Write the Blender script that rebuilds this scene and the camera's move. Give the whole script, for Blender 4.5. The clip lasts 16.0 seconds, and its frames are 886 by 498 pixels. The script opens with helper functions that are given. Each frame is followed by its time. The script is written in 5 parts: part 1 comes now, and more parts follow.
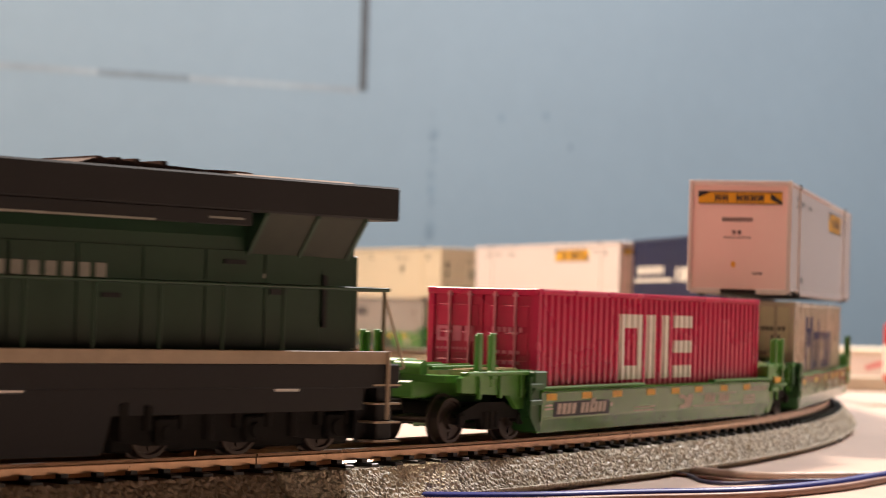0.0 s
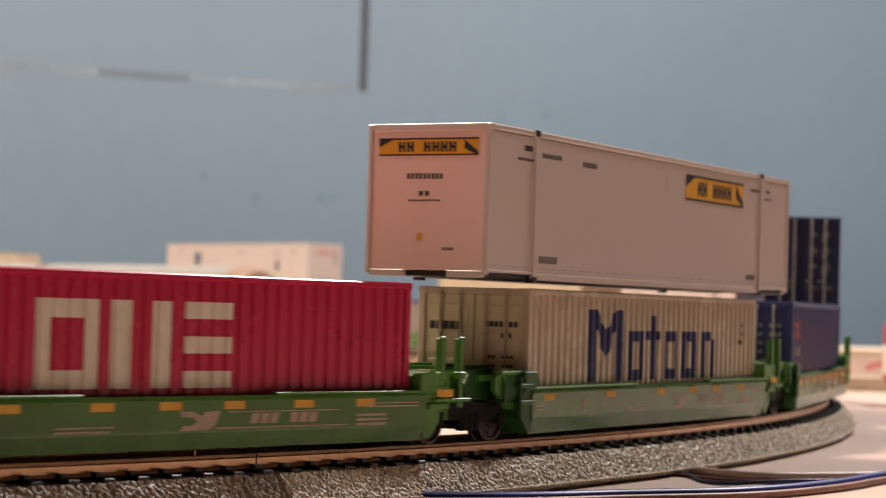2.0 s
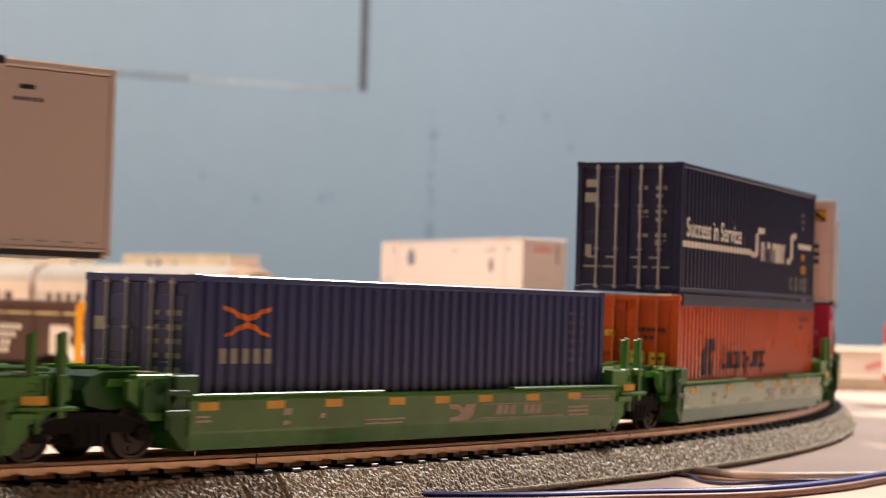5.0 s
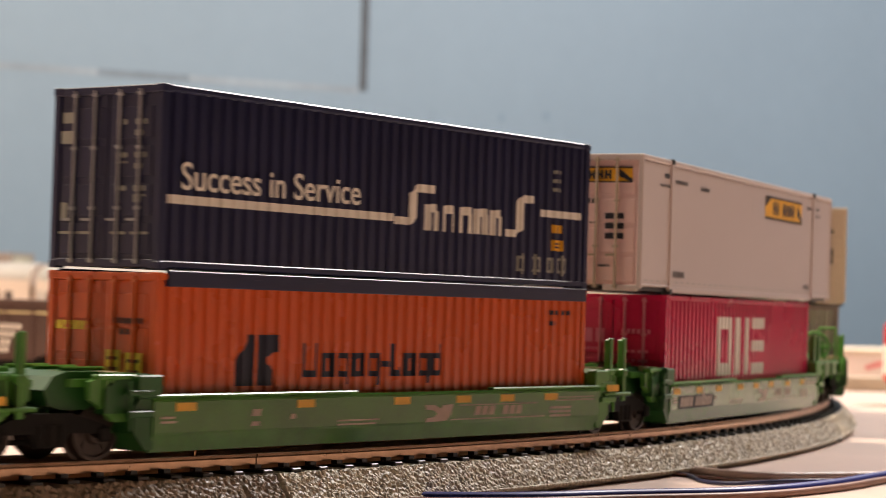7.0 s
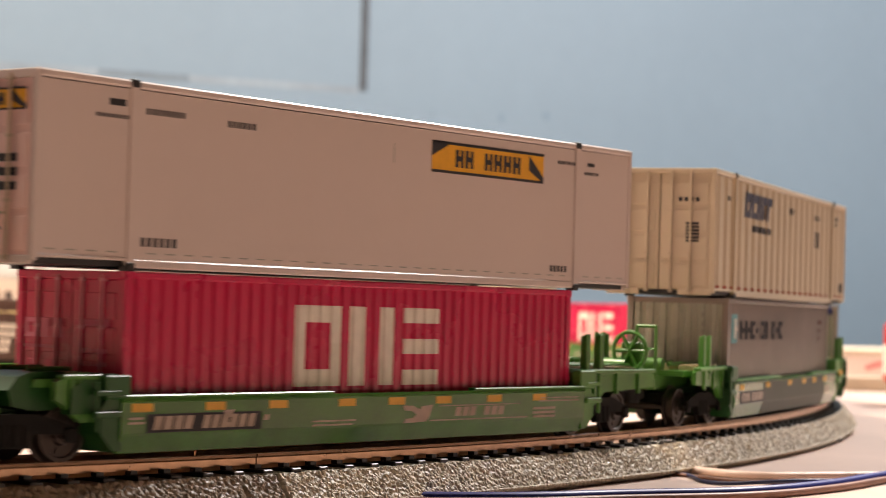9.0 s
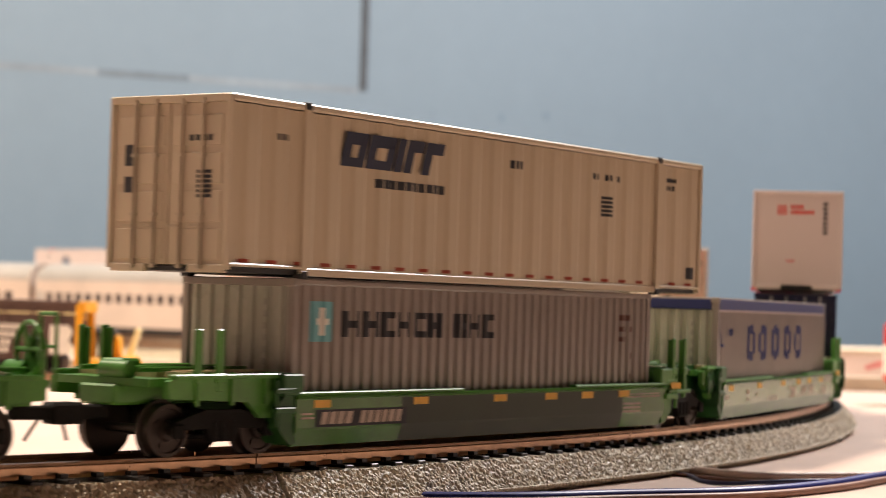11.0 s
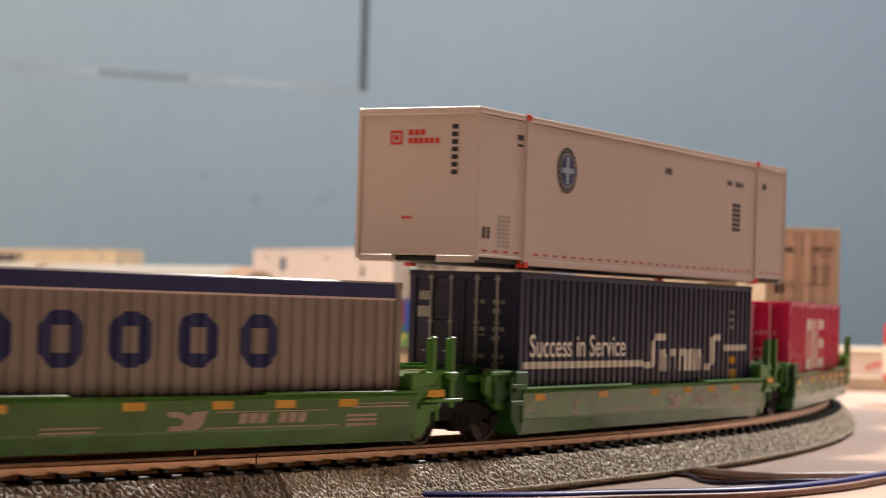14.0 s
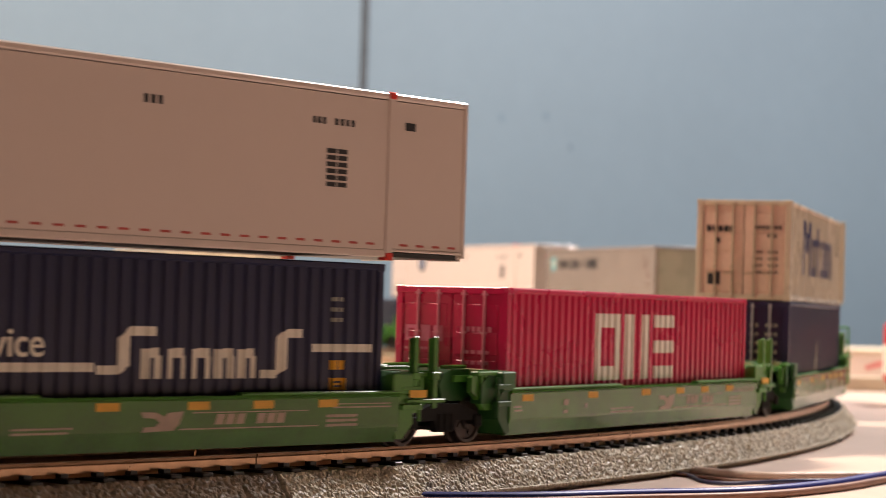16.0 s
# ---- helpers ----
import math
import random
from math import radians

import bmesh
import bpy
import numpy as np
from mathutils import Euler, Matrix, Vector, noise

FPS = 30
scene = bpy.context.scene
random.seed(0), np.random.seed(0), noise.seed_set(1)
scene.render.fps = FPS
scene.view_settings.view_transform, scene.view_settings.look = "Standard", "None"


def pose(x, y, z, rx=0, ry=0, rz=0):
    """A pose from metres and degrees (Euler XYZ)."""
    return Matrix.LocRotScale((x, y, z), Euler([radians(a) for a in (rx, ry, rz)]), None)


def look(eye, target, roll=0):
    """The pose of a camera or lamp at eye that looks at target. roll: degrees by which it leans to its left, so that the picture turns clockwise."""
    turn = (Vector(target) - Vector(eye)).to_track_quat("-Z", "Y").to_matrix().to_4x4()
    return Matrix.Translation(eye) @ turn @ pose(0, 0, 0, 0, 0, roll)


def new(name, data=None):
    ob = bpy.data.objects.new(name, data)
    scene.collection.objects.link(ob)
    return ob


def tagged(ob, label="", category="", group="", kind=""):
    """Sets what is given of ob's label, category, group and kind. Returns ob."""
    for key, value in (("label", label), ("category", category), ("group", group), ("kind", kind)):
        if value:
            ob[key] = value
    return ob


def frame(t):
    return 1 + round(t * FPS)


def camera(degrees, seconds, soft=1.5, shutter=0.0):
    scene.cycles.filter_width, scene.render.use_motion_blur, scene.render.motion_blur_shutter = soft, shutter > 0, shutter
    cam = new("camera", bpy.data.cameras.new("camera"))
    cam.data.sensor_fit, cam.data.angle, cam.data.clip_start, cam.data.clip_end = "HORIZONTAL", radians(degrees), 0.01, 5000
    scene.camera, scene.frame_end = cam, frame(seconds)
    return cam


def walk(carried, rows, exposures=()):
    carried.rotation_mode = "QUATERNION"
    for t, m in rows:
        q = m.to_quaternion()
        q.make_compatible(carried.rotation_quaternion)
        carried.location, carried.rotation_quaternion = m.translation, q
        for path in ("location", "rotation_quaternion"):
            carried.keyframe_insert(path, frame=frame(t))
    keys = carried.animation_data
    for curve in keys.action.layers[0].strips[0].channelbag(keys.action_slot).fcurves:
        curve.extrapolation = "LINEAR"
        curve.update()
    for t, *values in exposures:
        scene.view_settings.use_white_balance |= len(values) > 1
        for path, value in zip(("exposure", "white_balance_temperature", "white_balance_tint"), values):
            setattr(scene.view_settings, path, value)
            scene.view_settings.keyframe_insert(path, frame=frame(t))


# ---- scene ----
cam = camera(23.35, 16.0, soft=0.5, shutter=0.4)
CAM_Z = 0.0369                      # lens above the foot of the ties' bed
RAIL = 0.0084                       # rail head, from the same level
TOP = -0.0025                       # table top
CX, CY = -0.6759, 0.9338            # middle of the loop
RB = 0.8184                         # radius of the near curve, along the car bodies' middles
INSET = 4.9                         # the track's centre line lies this far outside them, mm
# the loop, in mm: length and radius of each piece from the near left on; 0 is straight
PIECES = [(1306.96, 818.4), (300.0, 700.0), (750.0, 1500.0), (1391.33, 600.0), (609.97, 0.0), (863.26, 600.0)]
LOOP = sum(p[0] for p in PIECES)
START = -1356.96


def along(s, out=0.0):
    """Place in mm and outward angle of the loop at s mm, out mm to its outside."""
    u = (s - START) % LOOP
    th = START / 818.4
    x, y = CX * 1000 + 818.4 * math.cos(th), CY * 1000 + 818.4 * math.sin(th)
    for length, r in PIECES:
        d = min(u, length)
        if r:
            t2 = th + d / r
            x, y, th = x + r * (math.cos(t2) - math.cos(th)), y + r * (math.sin(t2) - math.sin(th)), t2
        else:
            x, y = x - d * math.sin(th), y + d * math.cos(th)
        u -= d
        if u <= 0:
            break
    return x + out * math.cos(th), y + out * math.sin(th), th


def eye_pose():
    turn = Matrix.Rotation(radians(90 + 1.565), 4, "X") @ Matrix.Rotation(radians(1.696), 4, "Z")
    return Matrix.Translation((0, 0, CAM_Z)) @ turn


# the phone's own exposure drifts as pale and dark loads fill the picture
STOPS = [(0.0, -0.18), (0.5, -0.22), (1.0, -0.45), (1.4, -0.53), (2.6, -0.55), (3.0, -0.34), (3.6, -0.24), (7.0, -0.2), (7.5, -0.05), (8.5, 0.06), (9.2, -0.02), (11.5, -0.2), (13.0, -0.2), (13.5, -0.38), (14.5, -0.42), (15.0, -0.4), (15.5, -0.24), (16.0, -0.2)]
walk(cam, [(0.0, eye_pose()), (16.0, eye_pose())], exposures=STOPS)
cam.data.dof.use_dof = True
cam.data.dof.focus_distance = 0.42
cam.data.dof.aperture_fstop = 40.0

# ---- light: the room's ceiling lamps over the layout, and dim room light ----
world = bpy.data.worlds.new("room")
scene.world = world
world.use_nodes = True
world.node_tree.nodes["Background"].inputs[0].default_value = (0.62, 0.70, 0.80, 1)
world.node_tree.nodes["Background"].inputs[1].default_value = 0.18


def area(name, x, y, z, sx, sy, watts, colour, target):
    data = bpy.data.lights.new(name, "AREA")
    data.shape, data.size, data.size_y, data.energy, data.color = "RECTANGLE", sx, sy, watts, colour
    ob = new(name, data)
    ob.matrix_world = look((x, y, z), target)
    return ob


area("ceiling_lamp_light", -0.66, 0.81, 1.3, 0.3, 0.5, 53, (1.0, 0.83, 0.67), (-0.55, 1.2, 0))
area("ceiling_lamp_light", 0.91, 1.66, 1.45, 0.16, 0.18, 52, (1.0, 0.928, 0.9), (0.5, 1.35, 0))


# ---- materials ----
def lin(r, g, b):
    return tuple(((c / 255) / 12.92 if c / 255 <= 0.04045 else ((c / 255 + 0.055) / 1.055) ** 2.4) for c in (r, g, b))


MATS = {}


def mat(name, colour, rough=0.5, metal=0.0, vary=0.12, scale=60.0, bump=0.0, bump_scale=800.0, spec=0.5, vary_to=None):
    """Procedural paint, plastic or metal: two scales of tone and a fine relief."""
    if name in MATS:
        return MATS[name]
    m = bpy.data.materials.new(name)
    m.use_nodes = True
    nt = m.node_tree
    b = nt.nodes["Principled BSDF"]
    b.inputs["Roughness"].default_value = rough
    b.inputs["Metallic"].default_value = metal
    b.inputs["Specular IOR Level"].default_value = spec
    co = nt.nodes.new("ShaderNodeTexCoord")
    n1 = nt.nodes.new("ShaderNodeTexNoise")
    n1.inputs["Scale"].default_value, n1.inputs["Detail"].default_value = scale, 4
    n2 = nt.nodes.new("ShaderNodeTexNoise")
    n2.inputs["Scale"].default_value, n2.inputs["Detail"].default_value = scale * 14, 3
    nt.links.new(co.outputs["Object"], n1.inputs["Vector"])
    nt.links.new(co.outputs["Object"], n2.inputs["Vector"])
    add = nt.nodes.new("ShaderNodeMath")
    add.operation = "MULTIPLY_ADD"
    add.inputs[1].default_value = 0.35
    nt.links.new(n2.outputs["Fac"], add.inputs[0])
    nt.links.new(n1.outputs["Fac"], add.inputs[2])
    ramp = nt.nodes.new("ShaderNodeValToRGB")
    lo = vary_to or tuple(c * (1 - vary * 1.6) for c in colour)
    hi = tuple(min(1, c * (1 + vary)) for c in colour)
    ramp.color_ramp.elements[0].position, ramp.color_ramp.elements[0].color = 0.42, (*lo, 1)
    ramp.color_ramp.elements[1].position, ramp.color_ramp.elements[1].color = 0.85, (*hi, 1)
    nt.links.new(add.outputs[0], ramp.inputs[0])
    nt.links.new(ramp.outputs[0], b.inputs["Base Color"])
    rr = nt.nodes.new("ShaderNodeMapRange")
    rr.inputs[3].default_value, rr.inputs[4].default_value = max(0.05, rough - 0.25 * vary), min(1, rough + 0.4 * vary)
    nt.links.new(n1.outputs["Fac"], rr.inputs[0])
    nt.links.new(rr.outputs[0], b.inputs["Roughness"])
    if bump:
        n3 = nt.nodes.new("ShaderNodeTexNoise")
        n3.inputs["Scale"].default_value, n3.inputs["Detail"].default_value = bump_scale, 3
        nt.links.new(co.outputs["Object"], n3.inputs["Vector"])
        bu = nt.nodes.new("ShaderNodeBump")
        bu.inputs["Strength"].default_value, bu.inputs["Distance"].default_value = bump, 0.0004
        nt.links.new(n3.outputs["Fac"], bu.inputs["Height"])
        nt.links.new(bu.outputs[0], b.inputs["Normal"])
    MATS[name] = m
    return m


GREEN = mat("green car paint", lin(76, 130, 52), 0.32, 0, 0.18, 90)
GREEN_SILL = mat("glossy green sill paint", lin(66, 112, 46), 0.19, 0, 0.16, 90, 0.1, 1500.0)
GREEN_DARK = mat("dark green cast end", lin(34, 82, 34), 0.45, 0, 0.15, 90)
BLACK = mat("black plastic", (0.012, 0.012, 0.013), 0.5, 0, 0.3, 200)
TRUCK = mat("sooty truck casting", (0.012, 0.011, 0.010), 0.75, 0, 0.3, 200, spec=0.2)
WHEEL = mat("dark wheel steel", (0.055, 0.042, 0.036), 0.45, 0.5, 0.2, 200)
STEEL = mat("bright steel", (0.55, 0.53, 0.5), 0.3, 1.0, 0.1, 200)
WHITE_INK = mat("white ink", lin(232, 226, 214), 0.6, 0, 0.06, 300)
TREAD = mat("pale worn grating", lin(176, 160, 128), 0.6, 0, 0.15, 300)
SILL_INK = mat("pale sill ink", lin(184, 166, 150), 0.6, 0, 0.12, 300)
GREY_INK = mat("grey ink", lin(150, 150, 140), 0.6, 0, 0.1, 300)
DARK_INK = mat("dark ink", lin(34, 34, 40), 0.6, 0, 0.1, 300)
NAVY_INK = mat("navy ink", lin(32, 42, 96), 0.55, 0, 0.08, 300)
TEAL_INK = mat("teal ink", lin(110, 170, 178), 0.55, 0, 0.08, 300)
BLUE_INK = mat("blue ink", lin(40, 58, 104), 0.55, 0, 0.08, 300)
YELLOW = mat("yellow reflector", lin(222, 172, 62), 0.5, 0, 0.08, 300)
GOLD = mat("gold sign", lin(225, 165, 30), 0.5, 0, 0.08, 300)
RED_INK = mat("red ink", lin(205, 50, 40), 0.55, 0, 0.08, 300)
ORANGE_INK = mat("orange ink", lin(230, 120, 30), 0.55, 0, 0.08, 300)
C_ONE = mat("magenta container plastic", lin(196, 28, 78), 0.27, 0, 0.06, 50)
C_BEIGE = mat("beige container plastic", lin(200, 186, 164), 0.27, 0, 0.05, 50)
C_NAVY = mat("navy container plastic", lin(25, 30, 66), 0.36, 0, 0.08, 50)
C_NAVY2 = mat("slate blue container plastic", lin(43, 55, 106), 0.32, 0, 0.08, 50)
C_ORANGE = mat("orange container plastic", lin(208, 88, 32), 0.27, 0, 0.05, 50)
# same grey boxes: greenish-lit ends here, dimmer warm sides below, light in the colour
C_GREY_LIT = mat("grey container plastic", lin(178, 178, 164), 0.27, 0, 0.06, 50)
C_STEEL = mat("light grey container plastic", lin(148, 138, 131), 0.2, 0, 0.06, 50)
C_WHITE = mat("white container plastic", lin(210, 196, 190), 0.2, 0, 0.012, 25)
# white boxes' ends: the pink bounce light on them is in the colour
C_PINKW = mat("off white container end", lin(236, 204, 196), 0.42, 0, 0.02, 25)
C_CREAM = mat("cream container plastic", lin(196, 181, 156), 0.28, 0, 0.025, 30)
# beige box's doors: the brighter light on the front is put into this colour
C_PALEDOOR = mat("pale container door", lin(216, 208, 176), 0.4, 0, 0.06, 50)
C_BLUE = mat("bright blue container plastic", lin(40, 70, 150), 0.45, 0, 0.05, 50)
C_BROWN = mat("tan container door", lin(220, 193, 174), 0.5, 0, 0.1, 60)
LOCO_GREEN = mat("dark green engine paint", lin(36, 64, 45), 0.4, 0, 0.12, 60)
LOCO_BLACK = mat("black engine paint", (0.012, 0.012, 0.014), 0.65, 0, 0.2, 60)
LOCO_BROWN = mat("brown roof grille", lin(92, 66, 54), 0.6, 0, 0.2, 200)
LOCO_TAN = mat("cream sill stripe", lin(176, 158, 136), 0.5, 0, 0.08, 200)
SILVER = mat("silver passenger car", lin(205, 190, 176), 0.38, 0.25, 0.06, 40)
SILVER_ROOF = mat("grey passenger roof", lin(170, 166, 160), 0.45, 0.2, 0.06, 40)
GLASS_DARK = mat("dark window", lin(70, 62, 60), 0.2, 0, 0.1, 40)
HOPPER = mat("brown hopper paint", lin(88, 66, 58), 0.55, 0, 0.1, 60)
TRACTOR = mat("yellow machine paint", lin(240, 170, 30), 0.42, 0, 0.06, 60)
PALE = mat("pale yellow boom", lin(240, 226, 170), 0.45, 0, 0.05, 60)
RAIL_M = mat("nickel rail", (0.52, 0.34, 0.22), 0.28, 0.9, 0.12, 300)
TIE = mat("black tie plastic", (0.016, 0.015, 0.015), 0.32, 0, 0.2, 200)
BED = mat("grey roadbed plastic", lin(204, 190, 164), 0.4, 0, 0.14, 300, 0.3, 2500.0)
BED_DARK = mat("grimy older roadbed plastic", lin(146, 128, 106), 0.4, 0, 0.14, 300)
TABLE = mat("pale table board", lin(206, 182, 168), 0.6, 0, 0.07, 9, 0.25, 300.0)
PLANK = mat("beige wood strip", lin(192, 178, 156), 0.6, 0, 0.12, 30, 0.2, 300)
CEIL = mat("white ceiling paint", lin(190, 184, 176), 0.8, 0, 0.04, 5)
# unseen walls: brown for dim warm bounce, the pale one brightens container ends
ROOM = mat("plain room wall paint", lin(84, 58, 48), 0.8, 0, 0.05, 4)
SIDE = mat("pale side wall paint", lin(228, 204, 194), 0.8, 0, 0.05, 4)
CARPET = mat("grey floor", lin(66, 60, 56), 0.85, 0, 0.12, 12)
CABLE_BLUE = mat("blue cable sheath", lin(38, 46, 130), 0.4, 0, 0.1, 80)
CABLE_DARK = mat("dark cable sheath", lin(42, 46, 84), 0.45, 0, 0.1, 80)
CABLE_GREY = mat("pale wire sheath", lin(206, 182, 168), 0.45, 0, 0.1, 80)


def lumpy(m, scale, depth):
    """Rounded moulded grains, in relief only."""
    nt = m.node_tree
    co = nt.nodes.new("ShaderNodeTexCoord")
    vo = nt.nodes.new("ShaderNodeTexVoronoi")
    vo.feature = "SMOOTH_F1"
    vo.inputs["Scale"].default_value, vo.inputs["Smoothness"].default_value = scale, 0.25
    nt.links.new(co.outputs["Object"], vo.inputs["Vector"])
    bu = nt.nodes.new("ShaderNodeBump")
    bu.invert = True
    bu.inputs["Strength"].default_value, bu.inputs["Distance"].default_value = 1.0, depth
    nt.links.new(vo.outputs["Distance"], bu.inputs["Height"])
    nt.links.new(bu.outputs[0], nt.nodes["Principled BSDF"].inputs["Normal"])


lumpy(BED, 1100.0, 0.0007)
lumpy(BED_DARK, 900.0, 0.0007)


WALL = mat("blue wall paint", lin(127, 148, 165), 0.62, 0, 0.035, 3.0, 0.12, 120.0)


# ---- mesh tools: everything small is built in millimetres ----
MM = 0.001


class Shape:
    """A list of vertices and faces in millimetres."""

    def __init__(self):
        self.v, self.f, self.smooth = [], [], set()

    def add(self, vs, fs, smooth=False):
        n = len(self.v)
        self.v += [tuple(v) for v in vs]
        for f in fs:
            if smooth:
                self.smooth.add(len(self.f))
            self.f.append(tuple(i + n for i in f))
        return self

    def box(self, x0, x1, y0, y1, z0, z1, c=0.0):
        """A block; c: chamfer of its long edges."""
        if x0 > x1:
            x0, x1 = x1, x0
        if y0 > y1:
            y0, y1 = y1, y0
        if c <= 0:
            vs = [(x, y, z) for x in (x0, x1) for y in (y0, y1) for z in (z0, z1)]
            return self.add(vs, [(0, 1, 3, 2), (4, 6, 7, 5), (0, 4, 5, 1), (2, 3, 7, 6), (0, 2, 6, 4), (1, 5, 7, 3)])
        prof = [(y0 + c, z0), (y1 - c, z0), (y1, z0 + c), (y1, z1 - c), (y1 - c, z1), (y0 + c, z1), (y0, z1 - c), (y0, z0 + c)]
        inner = [(y0 + 2 * c, z0 + c), (y1 - 2 * c, z0 + c), (y1 - c, z0 + 2 * c), (y1 - c, z1 - 2 * c), (y1 - 2 * c, z1 - c), (y0 + 2 * c, z1 - c), (y0 + c, z1 - 2 * c), (y0 + c, z0 + 2 * c)]
        rings = [[(x0, *q) for q in inner], [(x0 + c, *q) for q in prof], [(x1 - c, *q) for q in prof], [(x1, *q) for q in inner]]
        return self.loft(rings)

    def loft(self, rings, smooth=False, cap=True):
        n, k = len(rings[0]), len(rings)
        fs = [(r * n + i, r * n + (i + 1) % n, (r + 1) * n + (i + 1) % n, (r + 1) * n + i) for r in range(k - 1) for i in range(n)]
        self.add([p for ring in rings for p in ring], fs, smooth)
        if cap:
            self.add(rings[0], [tuple(range(n))[::-1]])
            self.add(rings[-1], [tuple(range(n))])
        return self

    def prism_x(self, poly, x0, x1):
        """Extrude a polygon of (y, z) along x."""
        return self.loft([[(x0, y, z) for y, z in poly], [(x1, y, z) for y, z in poly]])

    def prism_y(self, poly, y0, y1):
        """Extrude a polygon of (x, z) along y."""
        return self.loft([[(x, y0, z) for x, z in poly], [(x, y1, z) for x, z in poly]])

    def prism_z(self, poly, z0, z1):
        return self.loft([[(x, y, z0) for x, y in poly], [(x, y, z1) for x, y in poly]])

    def rod(self, a, b, r, n=8):
        a, b = Vector(a), Vector(b)
        d = (b - a).normalized()
        u = d.orthogonal().normalized()
        w = d.cross(u)
        ring = lambda p: [tuple(p + (u * math.cos(2 * math.pi * i / n) + w * math.sin(2 * math.pi * i / n)) * r) for i in range(n)]
        return self.loft([ring(a), ring(b)], smooth=True)

    def disc_y(self, x, y0, y1, z, r, n=24, steps=None):
        """A turned piece about the y axis; steps: (y, radius) rows."""
        rows = steps or [(y0, r), (y1, r)]
        rings = [[(x + q * math.cos(2 * math.pi * i / n), y, z + q * math.sin(2 * math.pi * i / n)) for i in range(n)] for y, q in rows]
        return self.loft(rings, smooth=False)

    def mesh(self, name, material):
        me = bpy.data.meshes.new(name)
        me.from_pydata([(x * MM, y * MM, z * MM) for x, y, z in self.v], [], self.f)
        if self.smooth:
            for i in self.smooth:
                me.polygons[i].use_smooth = True
        bm = bmesh.new()
        bm.from_mesh(me)
        bmesh.ops.recalc_face_normals(bm, faces=bm.faces)
        bm.to_mesh(me)
        bm.free()
        me.materials.append(material)
        return me


MESHES = {}


def part(name, shape, material, parent=None, label="", key=None, at=None):
    """One mesh object under a thing or a part; key: share the mesh between alike pieces."""
    if key is not None:
        key = (key, material.name)
        if key not in MESHES:
            MESHES[key] = (shape() if callable(shape) else shape).mesh(name, material)
        me = MESHES[key]
    else:
        me = (shape() if callable(shape) else shape).mesh(name, material)
    ob = new(name, me)
    if parent is not None:
        ob.parent = parent
    if at is not None:
        ob.matrix_basis = at
    if label:
        tagged(ob, label)
    return ob


def thing(name, label, category, group="", kind=""):
    return tagged(new(name), label, category, group, kind)


def mm(x, y, z, rx=0, ry=0, rz=0):
    return pose(x * MM, y * MM, z * MM, rx, ry, rz)


# ---- the room and the table ----
def ring_point(th, r):
    return CX + r * math.cos(th), CY + r * math.sin(th)


WALL_AT, WALL_YAW = (-0.096, 2.394), 22.2


def slab(name, x0, x1, y0, y1, z0, z1, material, label, m=None, category=""):
    s = Shape().box(x0 * 1000, x1 * 1000, y0 * 1000, y1 * 1000, z0 * 1000, z1 * 1000)
    ob = part(name, s, material)
    if m is not None:
        ob.matrix_basis = m
    return tagged(ob, label, category or name.split("_")[0], kind="structure")


wall_m = pose(*WALL_AT, 0, 0, 0, WALL_YAW)
slab("wall_north", -2.75, 4.05, 0.0, 0.12, -0.75, 2.2, WALL, "pale blue painted wall with scuffs behind the layout", wall_m)
# floor, ceiling and walls out of view, added to enclose and tint bounced light
slab("floor", -2.6, 3.6, -2.2, 4.2, -0.80, -0.75, CARPET, "dull grey floor below the table")
slab("ceiling", -2.6, 3.6, -2.2, 4.2, 2.2, 2.26, CEIL, "unseen white ceiling added above the layout")
slab("wall_south", -2.6, 3.6, -2.3, -2.2, -0.75, 2.2, ROOM, "unseen wall added behind the camera for warm bounce")
slab("wall_west", -2.6, -2.5, -2.2, 1.4, -0.75, 2.2, SIDE, "unseen side wall added to shape the bounce light")
slab("wall_east", 3.6, 3.7, -2.2, 4.2, -0.75, 2.2, ROOM, "unseen side wall added to shape the bounce light")
board = Shape().prism_z([(1500, 60), (1500, 2000), (-1000, 2000), (-2300, 1470), (-2300, 60)], -30 + TOP * 1000, TOP * 1000)
table = part("table_top", board, TABLE)
for x, y in ((-2240, 120), (1440, 120), (1440, 1940), (-2240, 1400)):
    part("leg", Shape().box(x - 30, x + 30, y - 30, y + 30, -750, -30 + TOP * 1000, 3), PLANK, table)
tagged(table, "pale matt table board under the train layout", "table", kind="structure")


